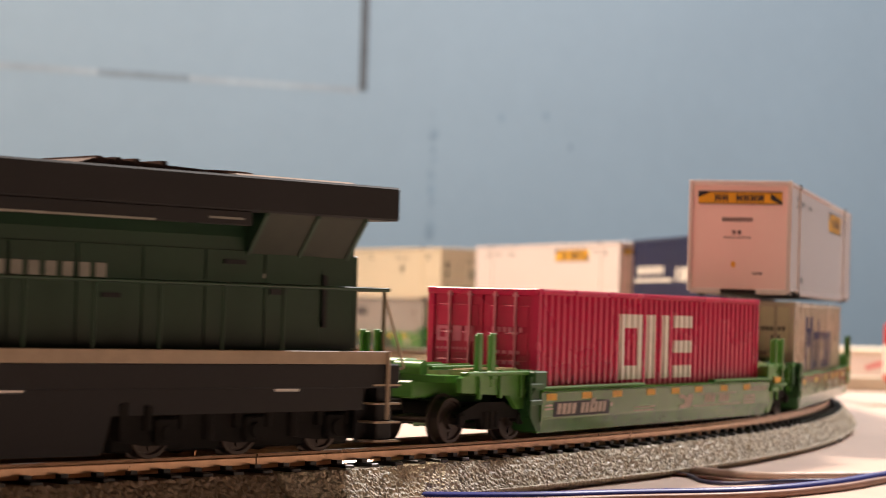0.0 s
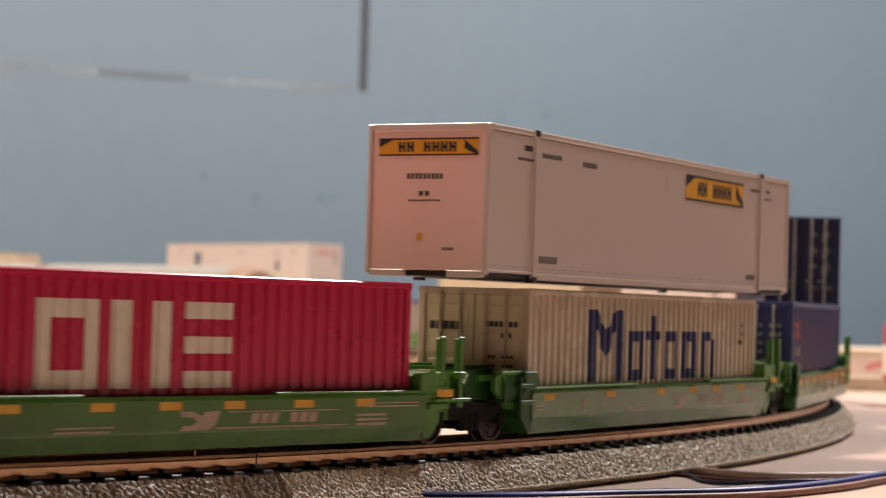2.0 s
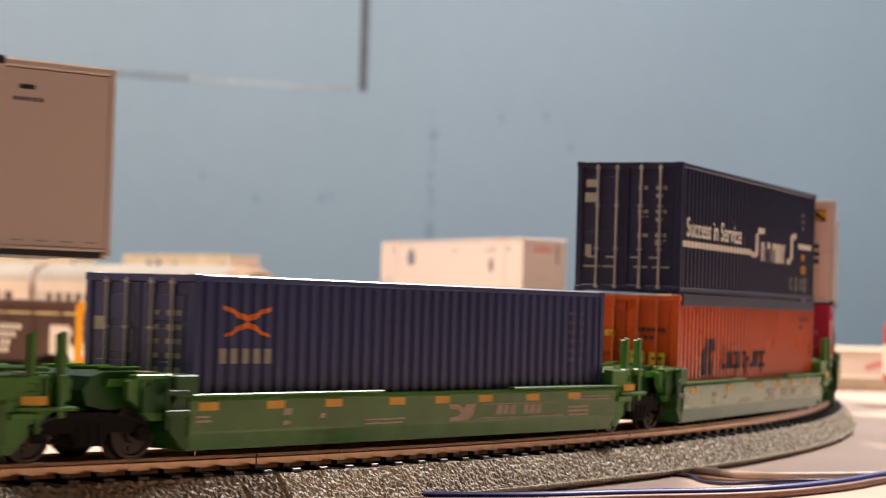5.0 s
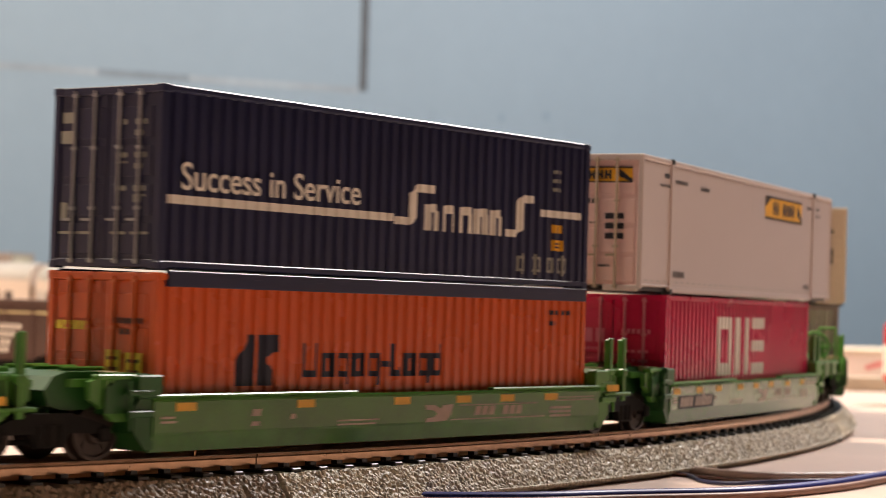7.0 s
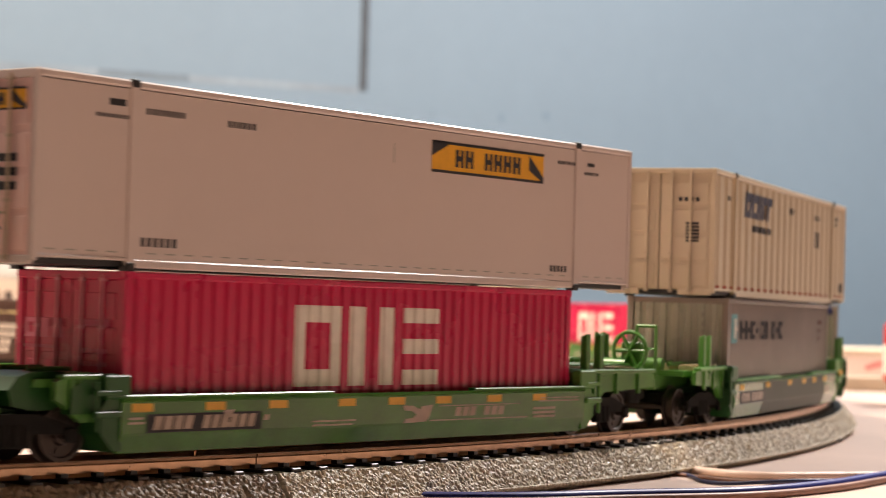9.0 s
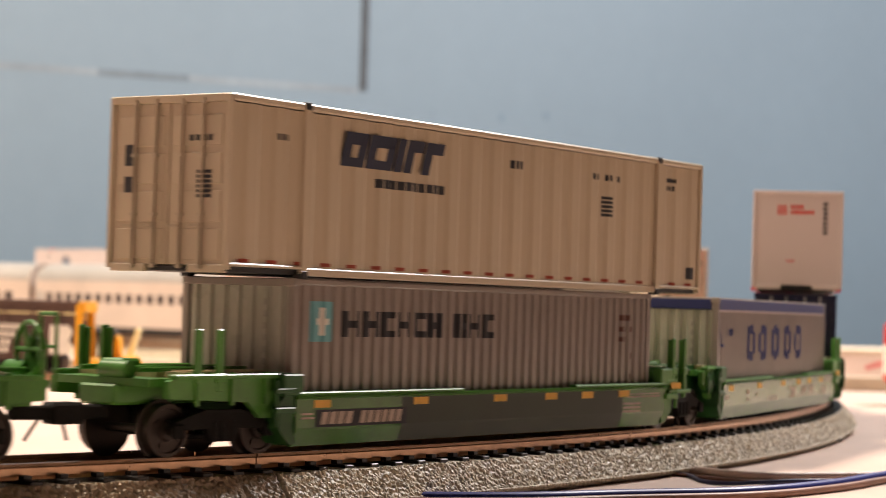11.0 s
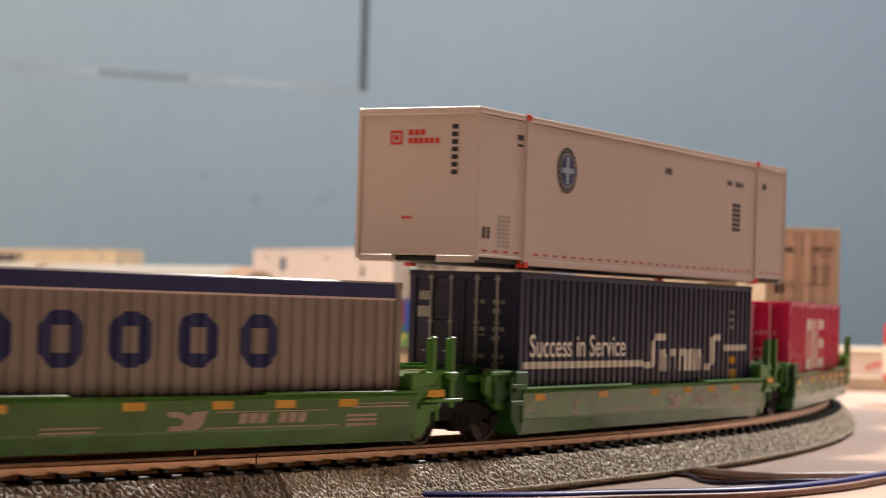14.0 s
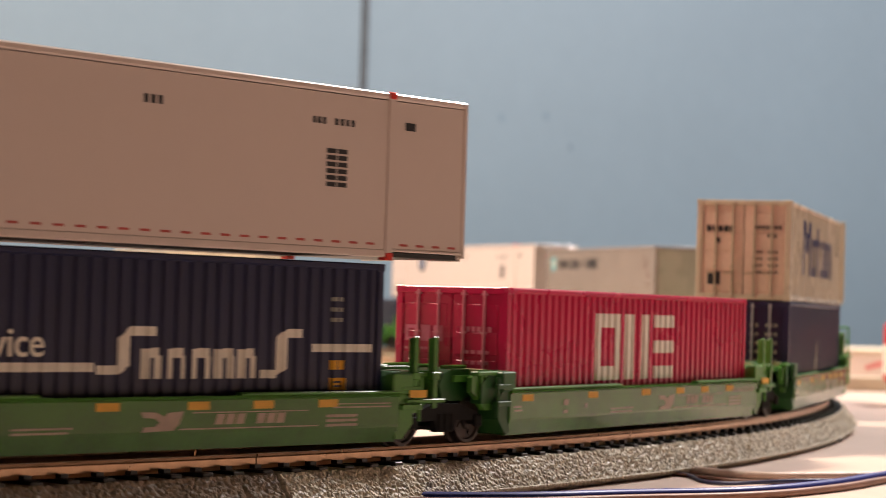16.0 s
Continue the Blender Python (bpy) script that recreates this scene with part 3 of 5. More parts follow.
def load_slogan(label, skirt=False):
    """The tall navy container with the white slogan and stripes; skirt: its base rails reach down over the box below."""
    c, ink = container(label, C_NAVY, H_HIGH)
    if skirt:
        for sy in (-1, 1):
            part("base_rail", Shape().box(-67.5, 69.5, sy * (W40 / 2 + 0.35), sy * (W40 / 2 - 0.6), -3.0, -0.1, 0.15).box(-67.5, 69.5, sy * (W40 / 2 + 0.5), sy * (W40 / 2), -1.3, -0.9), C_NAVY, c, "navy base rail reaching over the box below")
    y = -(W40 / 2 - 0.25) - 0.1
    words(c, "Success in Service", 7.1, -64.8, 14.6, y, WHITE_INK, label="white slogan lettering")
    i = ink("outer")
    i.strip(-67.5, -2.5, 11.9, 13.5)
    i.strip(-1.5, 3, 11.4, 13.0).strip(3, 6, 11.4, 18, 13.0, 20).strip(6, 12, 18.3, 20)
    for x in (8.5, 14.3, 20.1, 25.9, 31.7):
        i.strip(x, x + 1.7, 10.6, 16).strip(x + 1.7, x + 4.2, 14.4, 16.2)
        i.strip(x + 3.2, x + 4.6, 10.6, 14.8)
    i.strip(37, 41, 10.6, 12.2).strip(41, 44, 10.6, 18, 12.4, 20).strip(44, 48, 18.3, 20)
    i.strip(50.5, 67, 15.6, 17.2)
    put_ink(c, i, WHITE_INK, "logo", "white stripe and slanted block logo")
    i = ink("outer")
    for k, x in enumerate((42.5, 48.0, 53.5, 58.5)):
        i.ringed(x, x + 3.0, 3.2, 6.6, 0.6).strip(x + 1.2, x + 1.8, 2.6, 7.2)
    for k in range(3):
        i.bars(56, 60, 25.5 - 2 * k, 26.3 - 2 * k, 2)
    put_ink(c, i, GREY_INK)
    i = ink("outer")
    i.bars(56, 60.5, 12.2, 14, 2).ringed(56, 60, 8.2, 10.6, 0.6).strip(56, 60, 9.2, 9.6)
    put_ink(c, i, GOLD)
    i = ink("inner")
    i.strip(-67, -4, 11, 12.7).bars(-62, -16, 15, 19, 9, 0.25).bars(2, 46, 11, 18, 7, 0.3)
    put_ink(c, i, WHITE_INK)
    e = ink("front")
    e.strip(-11.8, -8.0, 22.8, 25.2).strip(-11.5, -8.8, 26.6, 28.6).strip(-11.4, -9.8, 9, 12)
    for k in range(3):
        e.bars(2.5, 5.5, 26 - 6 * k, 27 - 6 * k, 2).bars(7.2, 10.4, 26 - 6 * k, 27 - 6 * k, 3).bars(7.2, 9.4, 24 - 6 * k, 25 - 6 * k, 2)
    e.bars(2.5, 5.6, 20.2, 20.8, 3).bars(2.5, 5.6, 14.2, 14.8, 3).bars(2.5, 5.6, 19.0, 19.4, 3).bars(7.2, 10.4, 13.0, 13.4, 3)
    e.strip(-11.8, -7.2, 6.2, 6.7).strip(-6.6, -3.6, 6.2, 6.7).strip(1.6, 5.4, 6.2, 6.7).strip(6.6, 11.0, 6.2, 6.7)
    put_ink(c, e, GREY_INK)
    return c


def load_orange(label):
    c, ink = container(label, C_ORANGE)
    for turn in ("outer", "inner"):
        i = ink(turn)
        i.strip(-48, -45.5, 9.2, 14, 9.2, 17.5).strip(-45.5, -43.4, 9.2, 18.8).strip(-42.6, -40, 9.2, 18.8).strip(-40, -36.6, 14.6, 18.8, 15.6, 18.8).strip(-40, -37.5, 9.2, 13.4, 9.2, 12.2)
        for k, (x, wd, z0, z1) in enumerate(((-29.5, 5.0, 10.7, 17.3), (-23.5, 3.8, 10.7, 15.4), (-18.8, 3.8, 9.2, 15.4), (-14.0, 3.8, 10.7, 15.4), (-9.2, 3.8, 9.0, 15.4), (-4.4, 2.0, 12.6, 13.8), (-1.6, 3.6, 10.7, 17.3), (2.8, 3.8, 10.7, 15.4), (7.4, 3.8, 9.2, 15.4), (12.0, 3.8, 10.7, 17.3))):
            if wd > 3 and k not in (0, 6):
                i.ringed(x, x + wd, 10.7, 15.4, 1.1)
                i.strip(x + wd - 1.1, x + wd, z0, z1)
            elif k in (0, 6):
                i.strip(x, x + 1.3, z0, z1).strip(x + 1.3, x + wd, 10.7, 12.0).strip(x + wd - 1.3, x + wd, 12.0, z1 if k == 0 else 12.6)
            else:
                i.strip(x, x + wd, z0, z1)
        put_ink(c, i, NAVY_INK if turn == "inner" else mat("black blue ink", lin(26, 30, 52), 0.55), "logo", "dark block logo")
        i = ink(turn)
        i.bars(56, 64, 24, 25, 6).bars(56, 59, 21.6, 22.6, 2)
        put_ink(c, i, DARK_INK)
    e = ink("front")
    e.bars(-11.5, -2.5, 19, 20.6, 6, 0.2)
    e.strip(1.4, 5.2, 7.0, 15.6).strip(6.4, 10.6, 6.4, 15.2)
    put_ink(c, e, mat("worn yellow sticker", lin(244, 206, 60), 0.5, 0, 0.25, 500))
    e = ink("front")
    e.y += 0.05
    for k in range(4):
        e.bars(2.0, 4.6, 13.8 - 1.9 * k, 14.4 - 1.9 * k, 2, 0.15).bars(7.0, 10.0, 13.4 - 1.9 * k, 14.0 - 1.9 * k, 3, 0.15)
    e.bars(3, 11, 20.4, 21.4, 6).bars(5, 8, 18.4, 19.4, 2)
    put_ink(c, e, DARK_INK)
    return c


def load_line(label):
    """Grey container with a teal square and dark lettering blocks."""
    c, ink = container(label, C_STEEL, end=C_GREY_LIT, front="wall")
    for turn in ("outer", "inner"):
        i = ink(turn)
        i.strip(-64, -57, 17.6, 25.4)
        put_ink(c, i, TEAL_INK, "logo", "pale teal square logo")
        i = ink(turn)
        i.y += 0.05
        i.strip(-62.6, -58.4, 20.9, 22.1).strip(-61.1, -59.9, 18.8, 24.2)
        put_ink(c, i, WHITE_INK, "logo", "white star-like mark")
        i = ink(turn)
        x = -53.8
        for k, wd in enumerate((6.5, 6, 5, 5.5, 5, 5.5, 0, 3.6, 1.8, 5.5, 4.8)):
            if wd:
                if k in (2, 4, 10):
                    i.strip(x, x + 1.5, 18.6, 23.7).strip(x + 1.5, x + wd - 0.8, 18.6, 19.9).strip(x + 1.5, x + wd - 0.8, 22.4, 23.7)
                else:
                    i.strip(x, x + 1.5, 18.6, 23.7).strip(x + wd - 2.2, x + wd - 0.8, 18.6, 23.7).strip(x + 1.5, x + wd - 2.2, 20.4, 21.8)
            x += wd + 0.3 if wd else 3.0
        put_ink(c, i, DARK_INK, "logo", "black block lettering")
        i = ink(turn)
        i.bars(56, 61, 23, 24.4, 2).bars(56, 62, 20.4, 21.6, 3).bars(56, 60, 18, 19.2, 2).bars(60.5, 62, 14, 15.4, 1).bars(60.5, 62, 9, 10.4, 1)
        put_ink(c, i, mat("brown ink", lin(96, 60, 50), 0.6))
    e = ink("front")
    for k in range(9):
        e.strip(6.6, 7.4, 24.5 - 2.3 * k, 25.7 - 2.3 * k)
    put_ink(c, e, GREY_INK)
    return c


def load_spaced(label):
    """Grey container with a dark blue top band and five spaced round blocks."""
    c, ink = container(label, C_STEEL, end=C_GREY_LIT, front="wall", band=NAVY_INK)
    for turn in ("outer", "inner"):
        i = ink(turn)
        for k in range(5):
            x = -36 + k * 15.6
            i.strip(x, x + 1.4, 15.2, 20.0, 13.6, 21.6).strip(x + 1.4, x + 3.0, 13.6, 21.6, 12.8, 22.4)
            i.strip(x + 3.0, x + 6.8, 20.0, 22.6).strip(x + 3.0, x + 6.8, 12.6, 15.2)
            i.strip(x + 6.8, x + 8.4, 12.8, 22.4, 13.6, 21.6).strip(x + 8.4, x + 9.8, 13.6, 21.6, 15.2, 20.0)
        put_ink(c, i, NAVY_INK, "logo", "dark blue round blocks")
        i = ink(turn)
        i.strip(-66, -64.8, 17, 21).strip(-66, -61, 16.6, 17.4).bars(-59, -50, 19.6, 21.4, 4)
        put_ink(c, i, NAVY_INK)
    e = ink("front")
    for k in range(8):
        e.strip(6.6, 7.4, 22 - 2.3 * k, 23.2 - 2.3 * k)
    put_ink(c, e, GREY_INK)
    return c


def sign_53(i_of, c, turn, x0, x1, z0, z1):
    i = i_of(turn)
    i.strip(x0, x1, z0, z1)
    put_ink(c, i, GOLD, "sign", "yellow sign with black blocks")
    i = i_of(turn)
    i.y += 0.05
    h = z1 - z0
    i.strip(x0, x1, z1 - 0.09 * h, z1).strip(x0, x1, z0, z0 + 0.09 * h)
    w = x1 - x0
    i.strip(x0, x0 + 0.14 * w, z0 + 0.5 * h, z1, z1 - 0.1 * h, z1).strip(x1 - 0.14 * w, x1, z0 + 0.4 * h, z0 + 0.9 * h, z0, z0 + 0.2 * h)
    a = x0 + 0.2 * w
    for k, f in enumerate((0.07, 0.08, 0.0, 0.08, 0.08, 0.09, 0.08)):
        if f:
            i.strip(a, a + 0.028 * w, z0 + 0.22 * h, z0 + 0.78 * h).strip(a + 0.045 * w, a + 0.07 * w, z0 + 0.22 * h, z0 + 0.78 * h)
            i.strip(a + 0.028 * w, a + 0.045 * w, z0 + 0.42 * h, z0 + 0.58 * h)
        a += 0.085 * w
    put_ink(c, i, DARK_INK, "sign", "black block lettering")


def load_white(label, front):
    """Long white container with a yellow and black sign."""
    c, ink = container(label, C_WHITE, H_HIGH, L53, "smooth", end=C_PINKW, front=front)
    for turn in ("outer", "inner"):
        sign_53(ink, c, turn, 15.6, 56.4, 23.1, 29.7)
        i = ink(turn)
        i.bars(-67, -57, 27.5, 28.6, 9).bars(-46, -38, 27, 28.2, 6).bars(-76, -72, 28.4, 29.6, 1).bars(-79, -71, 26.2, 26.9, 8).bars(62, 69.5, 28, 28.8, 7)
        i.bars(-67.5, -58, 4.2, 5.8, 6).bars(60, 67, 3.8, 5.2, 5).bars(74, 77, 28.2, 29, 1).bars(73, 79, 26.2, 26.9, 5)
        put_ink(c, i, DARK_INK)
        i = ink(turn)
        for k in range(38):
            x = -90 + k * 4.8
            if abs(abs(x + 1.2) - 70) > 3:
                i.strip(x, x + 2.4, 2.9, 3.15)
        i.strip(3, 3.3, 24, 28)
        put_ink(c, i, GREY_INK)
    sign_53(ink, c, "front", -12.2, 12.2, 26.2, 30)
    e = ink("front")
    e.bars(-5, 4, 21.2, 22.4, 9).bars(-2, 1, 17.6, 18.6, 2).bars(-4.5, 3.5, 16.4, 16.8, 8).bars(4, 7, 6, 6.6, 4)
    if front == "doors":
        for k in range(3):
            e.bars(5.5, 10.5, 17.5 - 2.4 * k, 18.9 - 2.4 * k, 2, 0.1)
    put_ink(c, e, DARK_INK)
    e = ink("front")
    e.strip(-2.2, -1.0, 8, 9.6)
    put_ink(c, e, GOLD)
    return c


def load_round_logo(label):
    """Long white container with a round blue-black emblem and red reflector dashes."""
    c, ink = container(label + ", red castings", C_WHITE, H_HIGH, L53, "smooth", end=C_WHITE, front="wall")
    for turn in ("outer", "inner"):
        for r, m, name in ((5.2, DARK_INK, "dark round emblem"), (4.0, GREY_INK, "grey emblem ring"), (3.6, BLUE_INK, "blue emblem centre")):
            i = ink(turn)
            i.y += {5.2: 0, 4.0: 0.05, 3.6: 0.1}[r]
            n = 18
            for k in range(n):
                a, b = math.pi * (1 - k / n), math.pi * (1 - (k + 1) / n)
                xa, xb = -50 + r * math.cos(a), -50 + r * math.cos(b)
                za, zb = r * 1.0 * math.sin(a), r * 1.0 * math.sin(b)
                i.strip(xa, xb, 22.5 - za, 22.5 + za, 22.5 - zb, 22.5 + zb)
            put_ink(c, i, m, "emblem", name)
        i = ink(turn)
        i.y += 0.15
        i.strip(-50.7, -49.3, 19.4, 25.6).strip(-53, -47, 21.9, 23.1)
        put_ink(c, i, mat("pale blue ink", lin(150, 166, 188), 0.6), "emblem", "pale cross in the emblem")
        i = ink(turn)
        i.y += 0.05
        for k in range(20):
            a = 2 * math.pi * k / 20
            x, z = -50 + 4.6 * math.cos(a), 22.5 + 4.6 * math.sin(a)
            i.strip(x - 0.28, x + 0.28, z - 0.28, z + 0.28)
        put_ink(c, i, GREY_INK)
        i = ink(turn)
        i.bars(6, 11, 25.6, 27.2, 3).bars(48, 52, 25.5, 26.8, 3).bars(54, 60, 25.5, 26.8, 4).bars(-75, -72, 27.4, 28.6, 1).bars(-75, -72, 26, 26.6, 1)
        for k in range(6):
            i.bars(52, 58, 20 - 1.3 * k, 20.9 - 1.3 * k, 2, 0.1)
        i.bars(-90, -86, 5.5, 8, 2).bars(74, 77, 26, 27.6, 1)
        put_ink(c, i, DARK_INK)
        i = ink(turn)
        for k in range(8):
            i.bars(-83, -77, 3.9 + k * 0.9, 4.4 + k * 0.9, 3)
        put_ink(c, i, GREY_INK)
        i = ink(turn)
        for k in range(38):
            x = -90 + k * 4.8
            if abs(abs(x + 1.2) - 70) > 3:
                i.strip(x, x + 2.4, 2.7, 3.15)
        put_ink(c, i, mat("dull red reflector", lin(170, 70, 62), 0.5), "reflector_strip", "dull red reflector dashes")
    e = ink("front")
    e.ringed(-6.8, -3.8, 25.2, 28.2, 0.5).strip(-5.9, -4.7, 26.2, 27.2).bars(-2.4, 2, 27.2, 28.4, 3, 0.2).bars(-2.4, 5.5, 25.4, 26.6, 6, 0.2).bars(-3.5, -0.8, 9.4, 10, 3, 0.2)
    put_ink(c, e, RED_INK, "logo", "small red emblem and bars")
    e = ink("front")
    for k in range(7):
        e.strip(8.2, 9.8, 28.4 - 1.6 * k, 29.4 - 1.6 * k)
    put_ink(c, e, DARK_INK)
    return c


def load_cream(label, small=False):
    """Long ribbed cream container with a slanted dark logo."""
    c, ink = container(label, C_CREAM, H_HIGH, L53, "panel", end=C_CREAM, front="doors")
    for turn in ("outer", "inner"):
        i = ink(turn)
        if small:
            i.bars(-40, 0, 20, 23, 8, 0.3)
        else:
            x = -59.5
            for k, wd in enumerate((8.2, 9.6, 3.4, 6.4, 7.2)):
                i.strip(x, x + 2.8, 22.2, 29)
                if wd > 4:
                    i.strip(x + 2.8, x + wd - 0.6, 26.6, 29)
                if k in (0, 1):
                    i.strip(x + wd - 3.2, x + wd - 0.6, 22.2, 27.4).strip(x + 2.8, x + wd - 3.2, 22.2, 24)
                x += wd
            i.lean(0.32, 22.2)
        put_ink(c, i, mat("blue black ink", lin(30, 34, 56), 0.55), "logo", "slanted dark blue block logo")
        i = ink(turn)
        i.bars(-47, -22, 18.6, 20.4, 10, 0.15).bars(3, 8, 26, 27.8, 3).bars(38, 42, 26, 27.4, 2).bars(44.5, 47.5, 26, 27.4, 2).bars(49, 52, 26, 27.4, 2)
        for k in range(5):
            i.strip(43, 47.5, 17.6 + 1.0 * k, 18.3 + 1.0 * k)
        i.bars(74.5, 79, 27.6, 28.6, 1).bars(74.5, 79, 25.6, 26.8, 3).bars(-79, -74.5, 25.6, 26.8, 3).bars(86, 89, 4, 7, 1)
        put_ink(c, i, DARK_INK)
        i = ink(turn)
        for k in range(22):
            x = -89 + k * 8.3
            i.strip(x, x + 2.6, 2.3, 3.0)
        put_ink(c, i, mat("brick red reflector", lin(150, 60, 40), 0.5), "reflector_strip", "red reflector dashes")
    e = ink("front")
    for k in range(6):
        e.strip(7, 10.5, 14 + 0.9 * k, 14.6 + 0.9 * k)
    e.bars(5, 11, 24.5, 25.6, 4).bars(-10.8, -8, 20, 24, 1).bars(-10.8, -8.4, 15, 18, 1)
    put_ink(c, e, DARK_INK)
    return c


def load_plain(label, m):
    return container(label, m)[0]


# ---- articulated well cars; the origin is on the rail head below the car's middle, -x leads ----
HALF = 90.3


def wheelset(truck, x):
    def s_():
        s = Shape()
        for sy in (-1, 1):
            s.disc_y(0, 0, 0, 0, 0, 28, [(sy * 6.9, 5.6), (sy * 7.5, 5.6), (sy * 7.6, 4.95), (sy * 9.6, 4.8), (sy * 9.65, 4.1), (sy * 9.2, 3.9), (sy * 9.2, 2.0), (sy * 9.9, 1.7), (sy * 9.9, 0.9)])
        s.rod((0, -11.4, 0), (0, 11.4, 0), 0.9, 8)
        for k in range(4):
            a = math.pi / 2 * k
            for sy in (-1, 1):
                s.disc_y(2.9 * math.cos(a), sy * 9.0, sy * 9.45, 2.9 * math.sin(a), 0.55, 6)
        return s
    return part("wheelset", s_, WHEEL, truck, "dark steel wheels on an axle", key="wheelset", at=mm(x, 0, 4.85))


def truck_under(car, x, yaw):
    """A two-axle truck, turned to follow the curve."""
    def s_():
        s = Shape()
        for sy in (-1, 1):
            y0, y1 = sy * 10.4, sy * 12.0
            s.prism_y([(-12, 5.0), (-12, 6.4), (-4.5, 8.6), (4.5, 8.6), (12, 6.4), (12, 5.0), (4, 5.2), (3, 2.8), (-3, 2.8), (-4, 5.2)], y0, y1)
            for q in (-11.4, 11.4):
                s.box(q - 1.3, q + 1.3, sy * 11.6, sy * 12.6, 3.6, 6.2, 0.3)
            for q in (-2.2, 0, 2.2):
                s.rod((q, sy * 11.7, 3.2), (q, sy * 11.7, 6.6), 0.8, 6)
        s.box(-3, 3, -11.5, 11.5, 4.6, 8.2, 0.4)
        s.rod((-6, -4, 3.2), (6, -4, 3.2), 0.5, 6)
        return s
    t = part("truck", s_, TRUCK, car, "black truck side frames", key="truck", at=mm(x, 0, 0, 0, 0, yaw))
    return [wheelset(t, -11.4), wheelset(t, 11.4)]


WHEELS = []


def sill_ink(car, sy, kind):
    """Reflectors, number bars and logo on the side sill."""
    y = 16.62

    def rects(rows, material, name, label):
        s = Shape()
        for x0, x1, z0, z1 in rows:
            if sy < 0:
                s.add([(x0, -y - 0.06, z0), (x1, -y - 0.06, z0), (x1, -y - 0.06, z1), (x0, -y - 0.06, z1)], [(0, 1, 2, 3)])
            else:
                s.add([(-x0, y + 0.06, z0), (-x1, y + 0.06, z0), (-x1, y + 0.06, z1), (-x0, y + 0.06, z1)], [(0, 1, 2, 3)])
        tagged(part(name, s, material, car, label, key=("ink", name, kind, sy)), kind="stuff")
    step = (-70.2, -51.6, -34.4, -14.2, 1.4, 17, 35, 52) if kind % 2 == 0 else (-67, -34, -4, 17, 33, 50)
    rects([(x, x + 5.2, 8.7, 10.2) for x in step], YELLOW, "reflector", "yellow reflectors")

    def polys(rows, name, label):
        s = Shape()
        for row in rows:
            if sy < 0:
                s.add([(x, -y - 0.1, z) for x, z in row], [tuple(range(len(row)))])
            else:
                s.add([(-x, y + 0.1, z) for x, z in row], [tuple(range(len(row)))])
        tagged(part(name, s, SILL_INK, car, label, key=("ink", name, kind, sy)), kind="stuff")
    emblem = [(0.3, 0.0), (7.6, 0.2), (9.0, 1.3), (10.0, 3.6), (6.4, 3.4), (5.6, 2.7), (3.4, 3.5), (0.0, 3.6), (0.6, 2.6), (3.2, 2.4), (4.4, 1.7), (3.4, 1.0), (0.9, 0.9)]
    if kind != 5:
        polys([[(6 + x, 4.9 + z) for x, z in emblem]], "emblem", "pale angular emblem")
    lean = lambda a, b, c, d: [(a, c), (b, c), (b + 0.3 * (d - c), d), (a + 0.3 * (d - c), d)]
    w = [lean(23.5 + 2.55 * k, 25.5 + 2.55 * k, 6.0, 7.9) for k in range(7) if k != 3]
    w += [lean(15, 50, 5.15, 5.4), lean(18, 47, 8.1, 8.3), lean(54, 70, 8.5, 8.8), lean(55, 70, 9.2, 9.4)]
    w += [lean(52, 60.5, 5.0 + 0.9 * k, 5.5 + 0.9 * k) for k in range(3)]
    w += [lean(-22, -10, 5.0, 5.35), lean(-22, -9, 5.8, 6.1), lean(-47, -44.5, 7.4, 8.7), lean(-47, -44.8, 5.6, 6.4), lean(-36, -34.6, 6.6, 7.6), lean(-71, -67, 6.6, 7.0), lean(-71, -67.4, 7.4, 7.8)]
    if kind == 5:
        w = [row for row in w if row[0][0] > 51 or -66 > row[0][0]]
    if kind in (0, 4, 5):
        rects([(-66.5, -36.5, 5.0, 8.3)], DARK_INK, "number_plate", "dark painted number panel")
        w += [lean(-65 + 2.6 * k, -63 + 2.6 * k, 5.5, 7.9) for k in range(4)] + [lean(-52.5 + 2.4 * k, -50.7 + 2.4 * k, 5.5, 7.9) for k in range(6)]
    polys(w, "sill_marking", "pale lettering and data bars")


